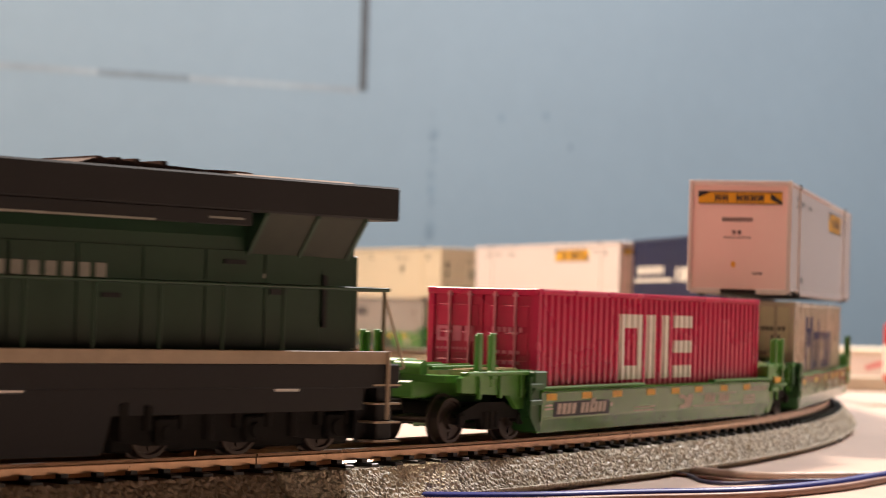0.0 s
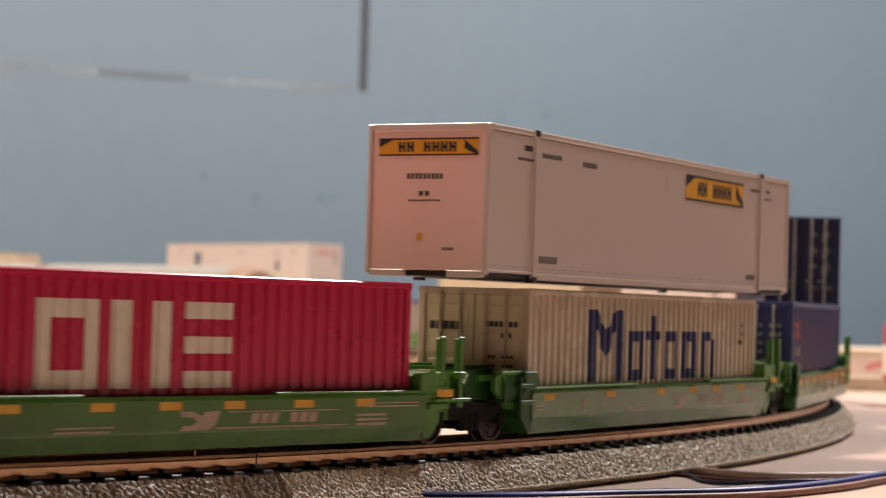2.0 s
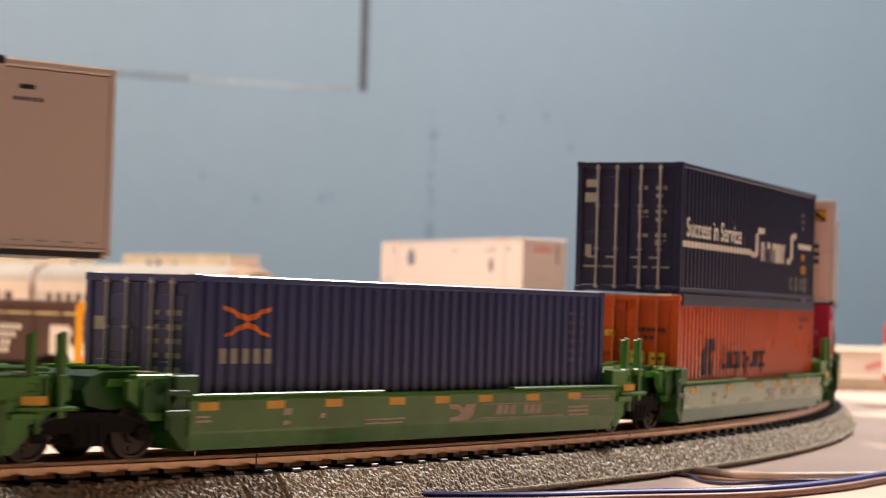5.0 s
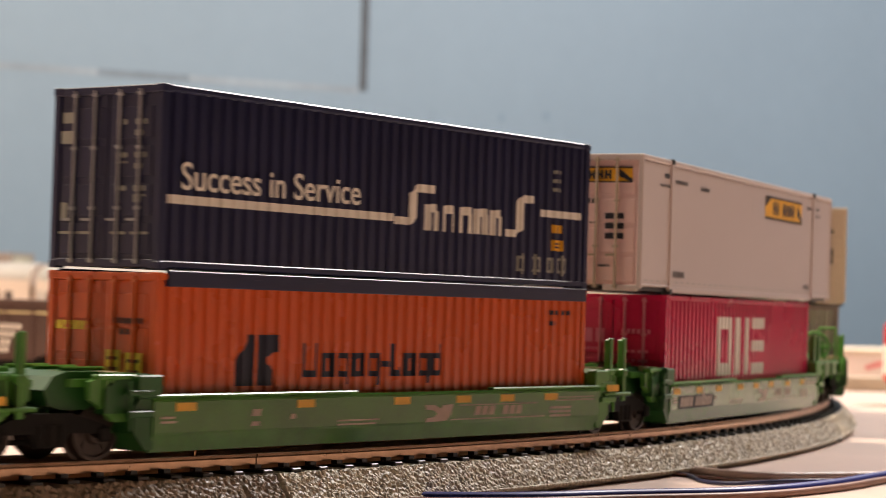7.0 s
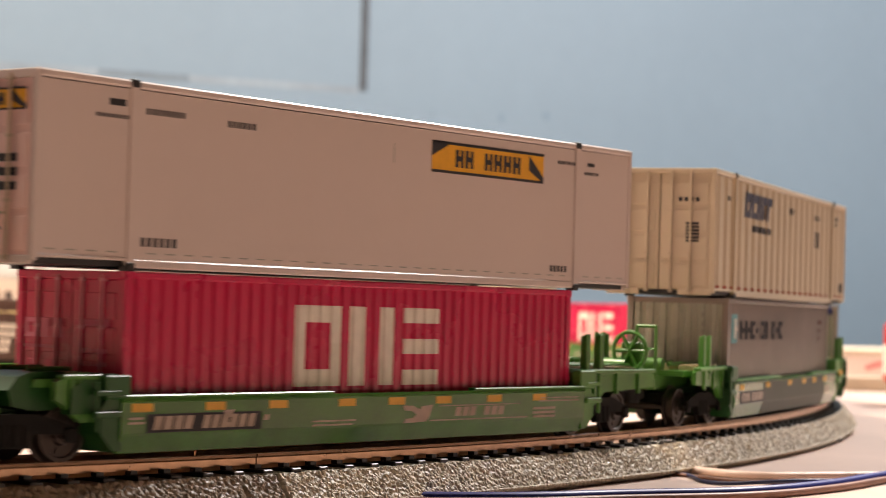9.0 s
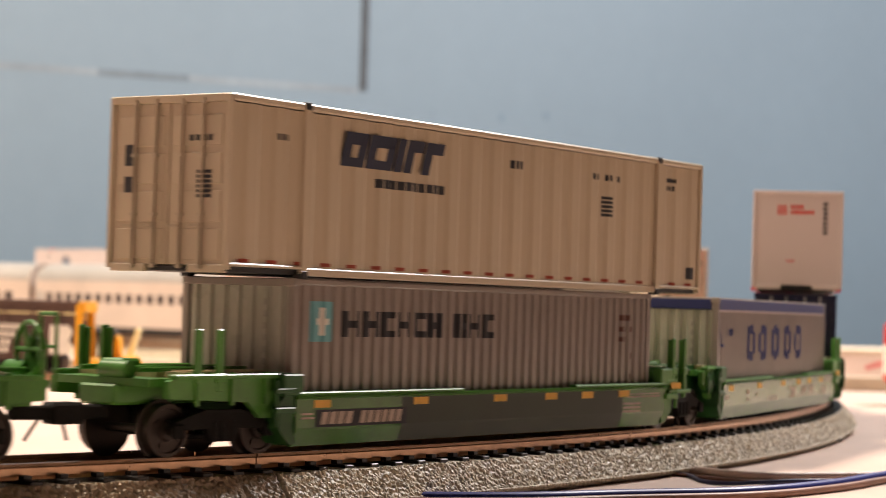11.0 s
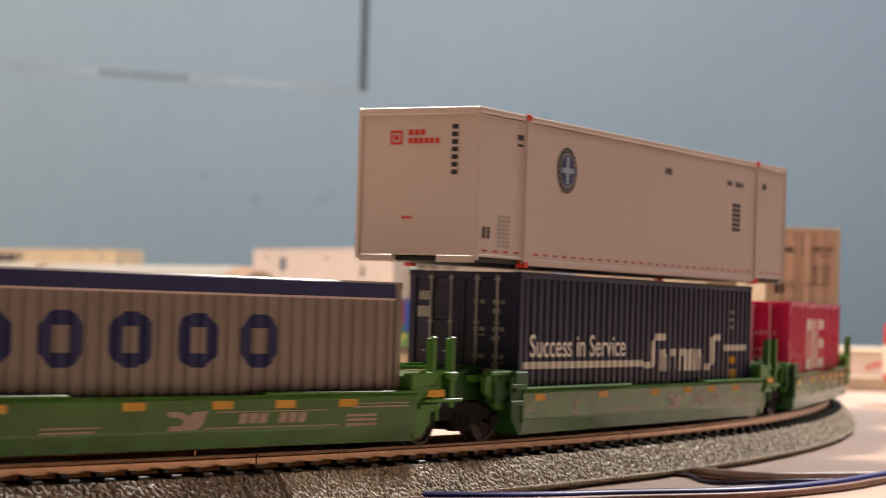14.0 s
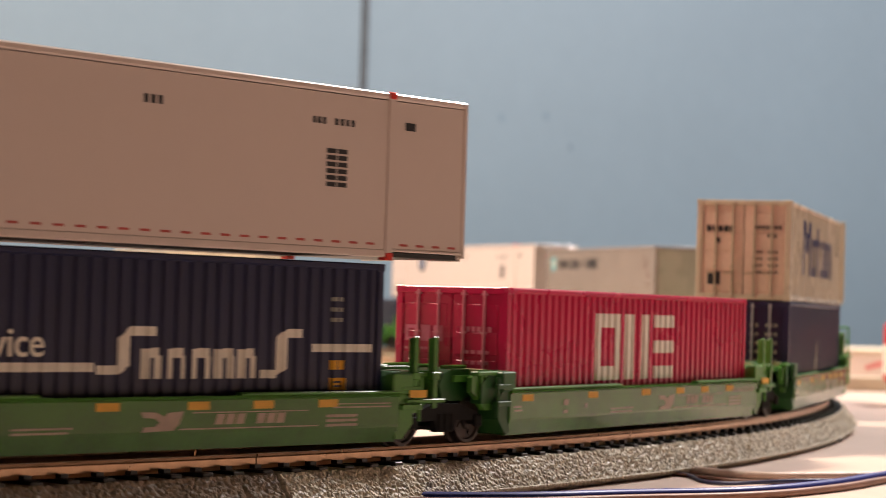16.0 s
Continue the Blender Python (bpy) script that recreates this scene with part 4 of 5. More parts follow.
def well_car(kind, label, front_end=False, rear_end=False, patched=False):
    """One unit of an articulated well car: deep side sills, cross floor, end platforms and trucks."""
    car = thing("well_car", label, "freight car", "articulated well cars")
    for sy in (-1, 1):
        def sill():
            q = [(14.9, 11.2), (16.9, 11.2), (16.95, 10.7), (16.6, 10.4), (16.6, 5.0), (16.5, 4.5), (15.5, 1.5), (14.6, 1.5)]
            return Shape().prism_x([(sy * a, b) for a, b in q], -72.5, 72.5)
        part("side_sill", sill, GREEN_SILL, car, key=("sill", sy))

        for x0, x1 in ((-72, -16), (30, 72)):
            part("top_chord", lambda: Shape().box(x0, x1, sy * 17.05, sy * 15.0, 11.2, 11.75, 0.2), GREEN, car, key=("cap", sy, x0))
        if patched:
            part("repaint_patch", Shape().prism_x([(sy * 16.64, 10.3), (sy * 16.64, 5.0), (sy * 16.54, 4.5), (sy * 15.55, 1.5), (sy * 15.2, 1.5), (sy * 15.2, 10.3)], -38, 52), mat("dark patch paint", lin(44, 54, 36), 0.5, 0, 0.15, 90), car, "dark repainted sill length")
        sill_ink(car, sy, kind)

    def floor():
        s = Shape().box(-72, 72, -15, 15, 1.6, 2.3)
        for x in range(-66, 67, 22):
            s.box(x - 2, x + 2, -15, 15, 2.2, 3.3)
        return s
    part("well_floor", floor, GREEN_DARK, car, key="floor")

    for sx in (-1, 1):
        def bulk():
            s = Shape()
            s.prism_y([(sx * 72, 2.0), (sx * 72, 14.4), (sx * 73.4, 15.4), (sx * 75.5, 15.4), (sx * 75.5, 11), (sx * 77, 9.5), (sx * 77, 5.0), (sx * 74, 2.0)], -16.2, 16.2)
            for sy in (-1, 1):
                s.box(sx * 70.5, sx * 76.5, sy * 16.9, sy * 14.2, 11.0, 15.2, 0.3)
                s.box(sx * 73, sx * 79, sy * 17.2, sy * 15.8, 7.8, 9.0, 0.2)
                s.box(sx * 73, sx * 79, sy * 17.0, sy * 15.9, 11.6, 12.6, 0.2)
                s.rod((sx * 78.4, sy * 16.6, 5.5), (sx * 78.4, sy * 16.6, 14.0), 0.45, 6)
            return s
        # leading bulkheads take the darker green, trailing ones the bright green
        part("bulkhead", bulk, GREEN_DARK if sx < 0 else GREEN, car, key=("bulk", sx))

        long_end = (sx < 0 and front_end) or (sx > 0 and rear_end)
        reach = 108 if long_end else 88

        def deck():
            s = Shape()
            s.prism_z([(sx * 75, -13.5), (sx * reach, -11.5), (sx * reach, 11.5), (sx * 75, 13.5)][::sx], 13.0, 14.4)
            s.box(sx * 75, sx * (reach + 1), -4.5, 4.5, 9.5, 13.2, 0.4)
            for sy in (-1, 1):
                s.prism_y([(sx * 75, 7.0), (sx * 75, 15.2), (sx * (reach - 6), 15.2), (sx * (reach - 2), 14.0), (sx * (reach - 2), 11.0), (sx * 84, 10.0), (sx * 80, 7.0)], sy * 13.2, sy * 14.4)
                s.box(sx * 76, sx * (reach - 3), sy * 15.4, sy * 13.4, 14.4, 15.3, 0.2)
                for q in range(3):
                    x = 79 + q * (reach - 84) / 2.5
                    s.box(sx * x, sx * (x + 0.8), sy * 15.0, sy * 14.2, 9.6, 15.6)
            for q in (-7, 0, 7):
                s.rod((sx * 76, q, 15.9), (sx * (reach - 2), q, 15.9), 0.5, 6)
            return s
        part("end_platform", deck, GREEN, car, key=("deck", sx, long_end))

        def treads():
            s = Shape()
            for q in (-10.5, -3.5, 3.5, 10.5):
                s.box(sx * 77, sx * (reach - 8), q - 2.3, q + 2.3, 14.3, 15.6)
                for k in range(int((reach - 86) / 2.2)):
                    s.box(sx * (77.6 + 2.2 * k), sx * (78.4 + 2.2 * k), q - 2.2, q + 2.2, 15.55, 15.85)
            return s
        part("walkway", treads, TREAD, car, "pale walkway grating", key=("treads", sx, long_end))

        if long_end:
            for sy in (-1, 1):
                for x in (91.2, 97.2) if sx < 0 else (76.0, 81.6):
                    part("guide_post", lambda: Shape().box(sx * x, sx * (x + 1.9), sy * 14.6, sy * 13.8, 12.0, 23.4, 0.2).box(sx * x, sx * (x + 0.7), sy * 14.4, sy * 12.8, 13.0, 23.0, 0.15).box(sx * (x - 0.3), sx * (x + 2.2), sy * 14.9, sy * 13.4, 13.6, 15.4, 0.2), GREEN, car, "bright green guide post", key=("end post", sx, sy, x))
            part("air_cylinder", lambda: Shape().rod((sx * 107, -6, 15.8), (sx * 107, 0.5, 15.8), 1.7, 14), GREEN, car, key=("cylinder", sx))
            part("valve_box", lambda: Shape().box(sx * 95, sx * 100, 2, 8, 14.4, 17.5, 0.5), GREEN, car, key=("valve", sx))

            def stand():
                s = Shape()
                for q in (-13.4, -8.0):
                    s.rod((sx * 108, q, 13), (sx * 108, q, 25.5), 0.4, 6)
                s.rod((sx * 108, -13.4, 25.5), (sx * 108, -8.0, 25.5), 0.4, 6)
                s.rod((sx * 108, -13.4, 20), (sx * 108, -8.0, 20), 0.3, 6)
                n = 20
                for k in range(n):
                    a, b = 2 * math.pi * k / n, 2 * math.pi * (k + 1) / n
                    s.rod((sx * 106.5, -7 + 4.6 * math.cos(a), 19.4 + 4.6 * math.sin(a)), (sx * 106.5, -7 + 4.6 * math.cos(b), 19.4 + 4.6 * math.sin(b)), 0.55, 5)
                for k in range(3):
                    a = math.pi * k / 3
                    s.rod((sx * 106.5, -7 - 4.6 * math.cos(a), 19.4 - 4.6 * math.sin(a)), (sx * 106.5, -7 + 4.6 * math.cos(a), 19.4 + 4.6 * math.sin(a)), 0.5, 5)
                s.box(sx * 106.9, sx * 108.4, -10, -4, 14, 21.5, 0.4)
                return s
            if sx > 0:
                part("brake_stand", stand, GREEN, car, "green brake wheel and hoop rail", key=("stand", sx))

            def coupler():
                s = Shape().box(sx * 107, sx * 116, -1.4, 1.4, 7.0, 9.4, 0.3)
                s.box(sx * 114, sx * 118, -2.4, 2.4, 6.2, 10.0, 0.5)
                s.rod((sx * 115, 3, 8), (sx * 112, 4, 3), 0.35, 5)
                return s
            part("coupler", coupler, TRUCK, car, "black knuckle coupler", key=("coupler", sx))
        elif sx > 0:
            for sy in (-1, 1):
                for x in (76.6, 82.4):
                    part("guide_post", lambda: Shape().box(x, x + 1.4, sy * 16.7, sy * 15.9, 8.0, 22.6, 0.2).box(x, x + 0.6, sy * 16.5, sy * 15.0, 9.0, 22.2, 0.12).box(x - 0.4, x + 1.8, sy * 17.0, sy * 15.2, 13.8, 15.4, 0.2), GREEN, car, "bright green guide post", key=("post", sy, x))
                part("step_bar", lambda: Shape().box(74.5, 86, sy * 17.0, sy * 14.0, 9.2, 10.0, 0.2), GREEN, car, key=("bar", sy))
            part("reflector", lambda: Shape().box(75, 80, -17.2, -17.0, 10.3, 11.8), YELLOW, car, key="end_reflector")
        else:
            def hump():
                s = Shape()
                s.prism_y([(-92, 9.8), (-93, 12.5), (-91, 14.8), (-88, 15.6), (-76, 15.6), (-76, 9.0), (-88, 9.0)], -10.5, 10.5)
                for sy in (-1, 1):
                    s.prism_y([(-83, 8.5), (-83, 12.8), (-79, 14.8), (-75, 14.8), (-75, 8.5)], sy * 12.6, sy * 15.2)
                s.box(-96, -86, -5, 5, 8, 11.5, 0.5)
                return s
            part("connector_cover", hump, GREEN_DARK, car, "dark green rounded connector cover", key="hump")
    lean = math.degrees(HALF * MM / RB)
    WHEELS.extend(truck_under(car, 86.5 if rear_end else HALF, lean))
    if front_end:
        WHEELS.extend(truck_under(car, -86.5, -lean))
    return car


# ---- the engine: only its long hood end and deck come into view, the rest is carried on plainly ----
def engine():
    e = thing("locomotive", "dark green and black model diesel locomotive with cream sill stripe", "locomotive")
    part("hood", Shape().prism_x([(-9.6, 17), (-9.6, 40.5), (-9.0, 44.5), (9.0, 44.5), (9.6, 40.5), (9.6, 17)], -62, 120.2), LOCO_GREEN, e, "dark green long hood")
    s = Shape()
    s.prism_x([(-9.8, 37.4), (-15.0, 44.6), (-15.3, 45.4), (-15.3, 49.4), (-14.4, 50.2), (14.4, 50.2), (15.3, 49.4), (15.3, 45.4), (15.0, 44.6), (9.8, 37.4)], 94, 118)

    part("radiator_cab", s, mat("olive screen", lin(48, 54, 44), 0.6, 0, 0.1, 300), e, "dark flared radiator screens")
    for x in (93.2, 105.6, 117.6):
        for sy in (-1, 1):
            part("screen_rib", Shape().prism_x([(sy * 9.8, 37.0), (sy * 15.3, 44.4), (sy * 15.3, 45.4), (sy * 9.6, 45.4)], x, x + 0.9), LOCO_GREEN, e)
    part("radiator_wing", Shape().box(-62, 126.6, -15.6, 15.6, 45.0, 51.6, 0.4), LOCO_BLACK, e, "black overhanging roof wing")
    g = Shape().prism_y([(54, 51.4), (60, 53.2), (86, 52.5), (91, 51.4)], -8.5, 8.5)
    for x in (58, 62, 66, 72):
        g.box(x + 2, x + 3.2, -8.8, 8.8, 52.5, 53.5)
    part("roof_grille", g, LOCO_BROWN, e, "brown roof grille")
    part("exhaust", Shape().box(12, 35, -6, 6, 51.2, 57.0, 0.8), LOCO_BROWN, e, "brown exhaust housing")
    # light catching the raised roof is painted on as this pale tan
    part("roof_hatch", Shape().prism_x([(-12.5, 51.4), (-9.5, 52.3), (9.5, 52.3), (12.5, 51.4)], 90, 119), mat("dusty roof paint", lin(150, 134, 124), 0.6, 0, 0.12, 200), e, "roof hatch painted pale as if lit from above")
    part("fan", Shape().prism_z([(92 + 8 * math.cos(a * 0.4488), 8 * math.sin(a * 0.4488)) for a in range(14)], 52.2, 52.8), LOCO_BROWN, e)
    part("cab", Shape().prism_x([(-14.5, 17), (-14.5, 44), (-10, 50), (10, 50), (14.5, 44), (14.5, 17)], -104, -62), LOCO_GREEN, e, "dark green cab")
    part("nose", Shape().box(-124, -104, -9, 9, 17, 36, 1.2), LOCO_GREEN, e)
    part("deck", Shape().box(-127, 127, -16.5, 16.5, 12.6, 17.3, 0.3), LOCO_BLACK, e, "black walkway")
    for sy in (-1, 1):
        part("sill_stripe", Shape().box(-124, 124, sy * 16.7, sy * 15.8, 17.2, 19.7, 0.15), LOCO_TAN, e, "cream sill stripe")
        part("frame_side", Shape().prism_y([(-118, 14), (118, 14), (118, 8.4), (60, 8.0), (58, 1.2), (-58, 1.2), (-60, 8.0), (-118, 8.4)], sy * 12.8, sy * 15.9), LOCO_BLACK, e, "black frame and tank side")
        for k in range(15):
            x = 97.2 - 14 * k
            part("stanchion", Shape().rod((x, sy * 16.3, 17), (x, sy * 16.3, 31.6), 0.35, 6), LOCO_GREEN, e)
        part("handrail", Shape().rod((-112, sy * 16.3, 31.6), (123.6, sy * 16.3, 31.6), 0.4, 6), LOCO_GREEN, e)
        for x in (-124, 124):
            for k in range(4):
                part("step_tread", Shape().box(x - 4, x + 3, sy * 16.8, sy * 12.6, 2.2 + 3.6 * k, 2.6 + 3.6 * k), LOCO_TAN, e, "pale step tread")
            part("step_rail", Shape().rod((x - 0.6, sy * 16.9, 6.5), (x - 0.6, sy * 16.9, 19.6), 0.45, 6), LOCO_TAN, e, "pale step rail")
        part("step_plate", Shape().box(119, 127, sy * 12.6, sy * 12.2, 2, 15), LOCO_BLACK, e)
        b = Shape()
        y = sy * 9.75
        for k in range(8):
            x = 35.5 + 3.45 * k
            b.box(x, x + 2.2, y + sy * 0.2, y + sy * 0.34, 31.6, 34.6)
        part("sill_marking", b, GREY_INK, e, "dull cream lettering bars")
        b = Shape()
        for x, z in ((36, 38), (30, 38), (60, 31), (62, 23), (96, 33), (104, 34)):
            b.box(x, x + 3.6, y, y + sy * 0.08, z, z + 0.9)
        b.box(-60, 68, sy * 15.5, sy * 15.66, 42.4, 42.8)
        b.box(80, 88, sy * 15.5, sy * 15.66, 43.4, 43.8)
        part("fascia", Shape().box(-62, 90, sy * 15.5, sy * 13.5, 42.4, 45.1, 0.2), LOCO_BLACK, e, "black fascia below the roof wing")
        part("data_bars", b, GREY_INK, e)
        for x0, x1, z0, z1 in ((61, 65, 28.6, 29.4), (88, 93, 35.4, 36.2), (99, 103, 30.0, 31.0), (112, 113, 24, 34)):
            part("door_latch", Shape().box(x0, x1, y, y + sy * 0.5, z0, z1), LOCO_BLACK, e, "small black latch")
        part("end_door", Shape().box(121, 122.2, sy * 8.6, sy * 1.0, 20, 38, 0.2), LOCO_GREEN, e)
        for x in range(-56, 112, 14):
            part("hood_door", Shape().box(x, x + 13.4, y, y + sy * 0.14, 18.5, 38, 0.05), LOCO_GREEN, e)
    f = Shape()
    for q in (-14.5, -6, 6, 14.5):
        f.rod((124, q, 15), (124, q, 31.5), 0.45, 6)
    f.rod((124, -14.5, 31.5), (124, -6, 31.5), 0.4, 6)
    f.rod((124, 6, 31.5), (124, 14.5, 31.5), 0.4, 6)
    for k in range(6):
        a, b = -6 + 2 * k, -4 + 2 * k
        f.rod((124, a, 27 - 2 * math.sin(math.pi * k / 6)), (124, b, 27 - 2 * math.sin(math.pi * (k + 1) / 6)), 0.25, 5)
    # the railing's olive tone has the light on its posts put into it
    part("end_rail", f, mat("olive rail paint", lin(122, 116, 92), 0.5), e, "end railing with chain, lit olive tone painted in")
    lever = Shape().rod((125, -13.5, 30.5), (131, -13.0, 16.5), 0.28, 6).rod((131, -13.0, 16.5), (131.5, -6, 14.5), 0.28, 6)
    part("uncoupling_lever", lever, LOCO_TAN, e, "thin pale lever rod")
    part("pilot", Shape().box(122, 126, -15.5, 15.5, 2.4, 14, 0.3), LOCO_BLACK, e, "black end plate")
    part("coupler", Shape().box(125, 134, -1.4, 1.4, 7, 9.4, 0.3).box(131, 136, -2.4, 2.4, 6.2, 10, 0.5), TRUCK, e, "black knuckle coupler")
    part("hose", Shape().rod((127, -7, 11), (130, -6, 4), 0.5, 6).rod((127, 7, 11), (130, 6, 4), 0.5, 6), LOCO_TAN, e, "pale air hoses")
    for x in (20, 36, 96):
        part("air_tank_end", Shape().box(x, x + 6, -16.2, -15.5, 12.0, 13.1, 0.2), STEEL, e, "shiny metal fitting")
    for x in (-92, 92):
        t = Shape()
        for sy in (-1, 1):
            t.prism_y([(-32, 3.6), (-32, 10.0), (-24, 12.0), (24, 12.0), (32, 10.0), (32, 3.6), (26, 2.6), (18, 2.6), (11, 3.4), (4, 2.6), (-4, 2.6), (-11, 3.4), (-18, 2.6), (-26, 2.6)], sy * 11.2, sy * 12.6)
            for q in (-22, 0, 22):
                t.box(q - 2.6, q + 2.6, sy * 12.4, sy * 14.0, 2.8, 7.6, 0.4)
                t.rod((q, sy * 13.8, 4.9), (q, sy * 14.5, 4.9), 1.5, 10)
                t.rod((q - 3.9, sy * 12.8, 5.4), (q - 3.9, sy * 12.8, 9.6), 1.0, 8)
                t.rod((q + 3.9, sy * 12.8, 5.4), (q + 3.9, sy * 12.8, 9.6), 1.0, 8)
            for q in (-11, 11):
                t.rod((q, sy * 12.4, 3.4), (q, sy * 12.4, 9), 1.3, 8)
        t.box(-31, 31, -9, 9, 1.2, 12, 0.5)
        tr = part("truck", t, TRUCK, e, "black three-axle truck", at=mm(x, 0, 0, 0, 0, math.copysign(math.degrees(92 * MM / RB), x)))
        for q in (-22, 0, 22):
            WHEELS.append(wheelset(tr, q))
    return e


# ---- the train ----
TRAIN = []


def couple(offset, *loads, car=None):
    """Put a car and its loads on the list of things that ride together; offset along the train in mm."""
    TRAIN.append((car, offset, 0.0))
    z = 3.6
    for load, h, gap, shift in loads:
        TRAIN.append((load, offset + shift, z))
        z += h + gap


GC = "bright green articulated well car unit with yellow reflectors"
LOCO = engine()
TRAIN.append((LOCO, -253.5, 0.0))
couple(0, (load_one("magenta corrugated container with white block logo"), H_LOW, 0.5, 0), car=well_car(0, GC + " and end platform", front_end=True))
couple(180.6, (load_beige("beige corrugated container with dark blue block logo"), H_LOW, 1.4, 0), (load_white("long white smooth container stacked on a beige one", "wall"), H_HIGH, 0.5, 0), car=well_car(1, GC))
couple(361.2, (load_navy("slate blue corrugated container with orange cross logo", "cross"), H_LOW, 0.5, 0.8), car=well_car(2, GC))
couple(541.8, (load_orange("orange corrugated container with dark block logo"), H_LOW, 0.5, 0), (load_slogan("tall navy container with white slogan stacked on orange one", True), H_HIGH, 0.5, 0), car=well_car(3, GC))
couple(722.4, (load_one("magenta corrugated container under a long white one"), H_LOW, 0.15, 0), (load_white("long white container with door end and yellow sign", "doors"), H_HIGH, 0.5, 0), car=well_car(4, GC + " and brake stand", rear_end=True))
couple(955.4, (load_line("light grey corrugated container with pale teal square"), H_LOW, 0.05, -0.7), (load_cream("long cream ribbed container with slanted dark logo"), H_HIGH, 0.5, 0.7), car=well_car(5, "green well car unit with a dark repainted sill", front_end=True, patched=True))
couple(1137.6, (load_spaced("light grey container with dark blue top band"), H_LOW, 0.5, 0), car=well_car(7, GC))
couple(1317.4, (load_slogan("tall navy corrugated container with white slogan in the well"), H_HIGH, 1.0, 0), (load_round_logo("long white container with round dark emblem"), H_HIGH, 0.5, 0), car=well_car(9, GC))
couple(1498.0, (load_one("magenta corrugated container alone in its well"), H_LOW, 0.5, 0), car=well_car(11, GC))
couple(1683.0, (load_navy("dark navy corrugated container with grey sail logo", "sail"), H_LOW, 0.05, 0), (load_beige("beige container with tan doors stacked on navy one", True), H_LOW, 0.5, 0), car=well_car(13, GC + " and brake stand", rear_end=True))
couple(1924.0, (load_plain("plain red corrugated container in the well", C_ONE), H_LOW, 0.5, 0), (load_cream("long cream ribbed container stacked in the far train"), H_HIGH, 0.5, 0), car=well_car(5, GC + " and end platforms", front_end=True, rear_end=True))
couple(2163.5, (load_plain("bright blue corrugated container in the well", C_BLUE), H_LOW, 0.5, 0), (load_line("pale container with teal square stacked on blue one"), H_LOW, 0.5, 0), car=well_car(15, GC + " and end platform", front_end=True))
couple(2344.0, (load_plain("orange corrugated container in the well", C_ORANGE), H_LOW, 0.5, 0), (load_round_logo("long white container with round emblem stacked on orange"), H_HIGH, 0.5, 0), car=well_car(9, GC))
couple(2525.0, (load_plain("plain navy corrugated container alone in its well", C_NAVY), H_LOW, 0.5, 0), car=well_car(11, GC))
couple(2715.0, (load_plain("grey corrugated container in the well", C_GREY_LIT), H_LOW, 0.5, 0), (load_cream("long cream container at the far end of the train"), H_HIGH, 0.5, 0), car=well_car(13, GC + " and brake stand", rear_end=True))


# ---- parked things inside the loop ----
def passenger_car(label, th0, th1, r, round_end):
    """A silver streamlined passenger car standing on the inner track between two angles of the loop."""
    a, b = ring_point(radians(th0), r), ring_point(radians(th1), r)
    length = math.dist(a, b) * 1000
    c = thing("passenger_car", label, "passenger car", "parked passenger cars")
    n = 12
    prof = [(-17.5, 9), (-17.5, 39)] + [(-17.5 * math.cos(math.pi * k / n), 39 + 12 * math.sin(math.pi * k / n)) for k in range(1, n)] + [(17.5, 39), (17.5, 9)]
    rings = [[(x, y, z) for y, z in prof] for x in (0, length)]
    if round_end:
        tail = [[(-q, y * f, z if z < 39 else 39 + (z - 39) * f) for y, z in prof] for q, f in ((16, 0.72), (15.2, 0.84), (12, 0.94), (6, 0.99), (-0.5, 1.003))]
        # shade on the silver rounded end is put into its dull tan colour
        end = part("observation_end", Shape().loft(tail), mat("tan end paint", lin(156, 132, 114), 0.6, 0, 0.08, 60), c, "rounded end with its shade painted tan")
        part("emblem", Shape().loft([[(x, 4.2 * math.cos(a * 0.3927), 36 + 4.8 * math.sin(a * 0.3927)) for a in range(16)] for x in (-16.3, -15.9)]), GLASS_DARK, end, "dark round tail emblem")
    part("body", Shape().loft(rings), SILVER, c, "silver ribbed body")
    part("roof", Shape().loft([[(x, y * 1.01, z + 0.25) for y, z in prof[1:-1]] for x in (1, length - 1)]), SILVER_ROOF, c, "grey arched roof")
    x = 14.0
    while x < length - 16:
        for sy in (-1, 1):
            w2 = Shape().box(x, x + 6.5, sy * 17.3, sy * 17.75, 25, 31, 0.1)
            part("window", w2, GLASS_DARK, c)
        x += 11.0
    part("vestibule", Shape().box(length - 9, length - 3, -17.8, 17.8, 13, 32), SILVER_ROOF, c)
    part("underframe", Shape().box(6, length - 6, -13, 13, 4, 9.2, 0.4), BLACK, c)
    for q in (length * 0.15, length * 0.85):
        t = part("truck", Shape().box(q - 15, q + 15, -11, 11, 1.5, 6.5, 0.6), TRUCK, c)
        for d in (-9, 9):
            part("wheelset", Shape().disc_y(q + d, -9, 9, 5, 5, 16), WHEEL, t)
    c.matrix_basis = pose(a[0], a[1], RAIL, 0, 0, math.degrees(math.atan2(b[1] - a[1], b[0] - a[0])))
    return c


passenger_car("silver passenger car with rounded end parked behind the train", 38.3, 54.6, 0.70, True)
passenger_car("silver passenger car with pale roof coupled behind another", 55.6, 76, 0.70, False)


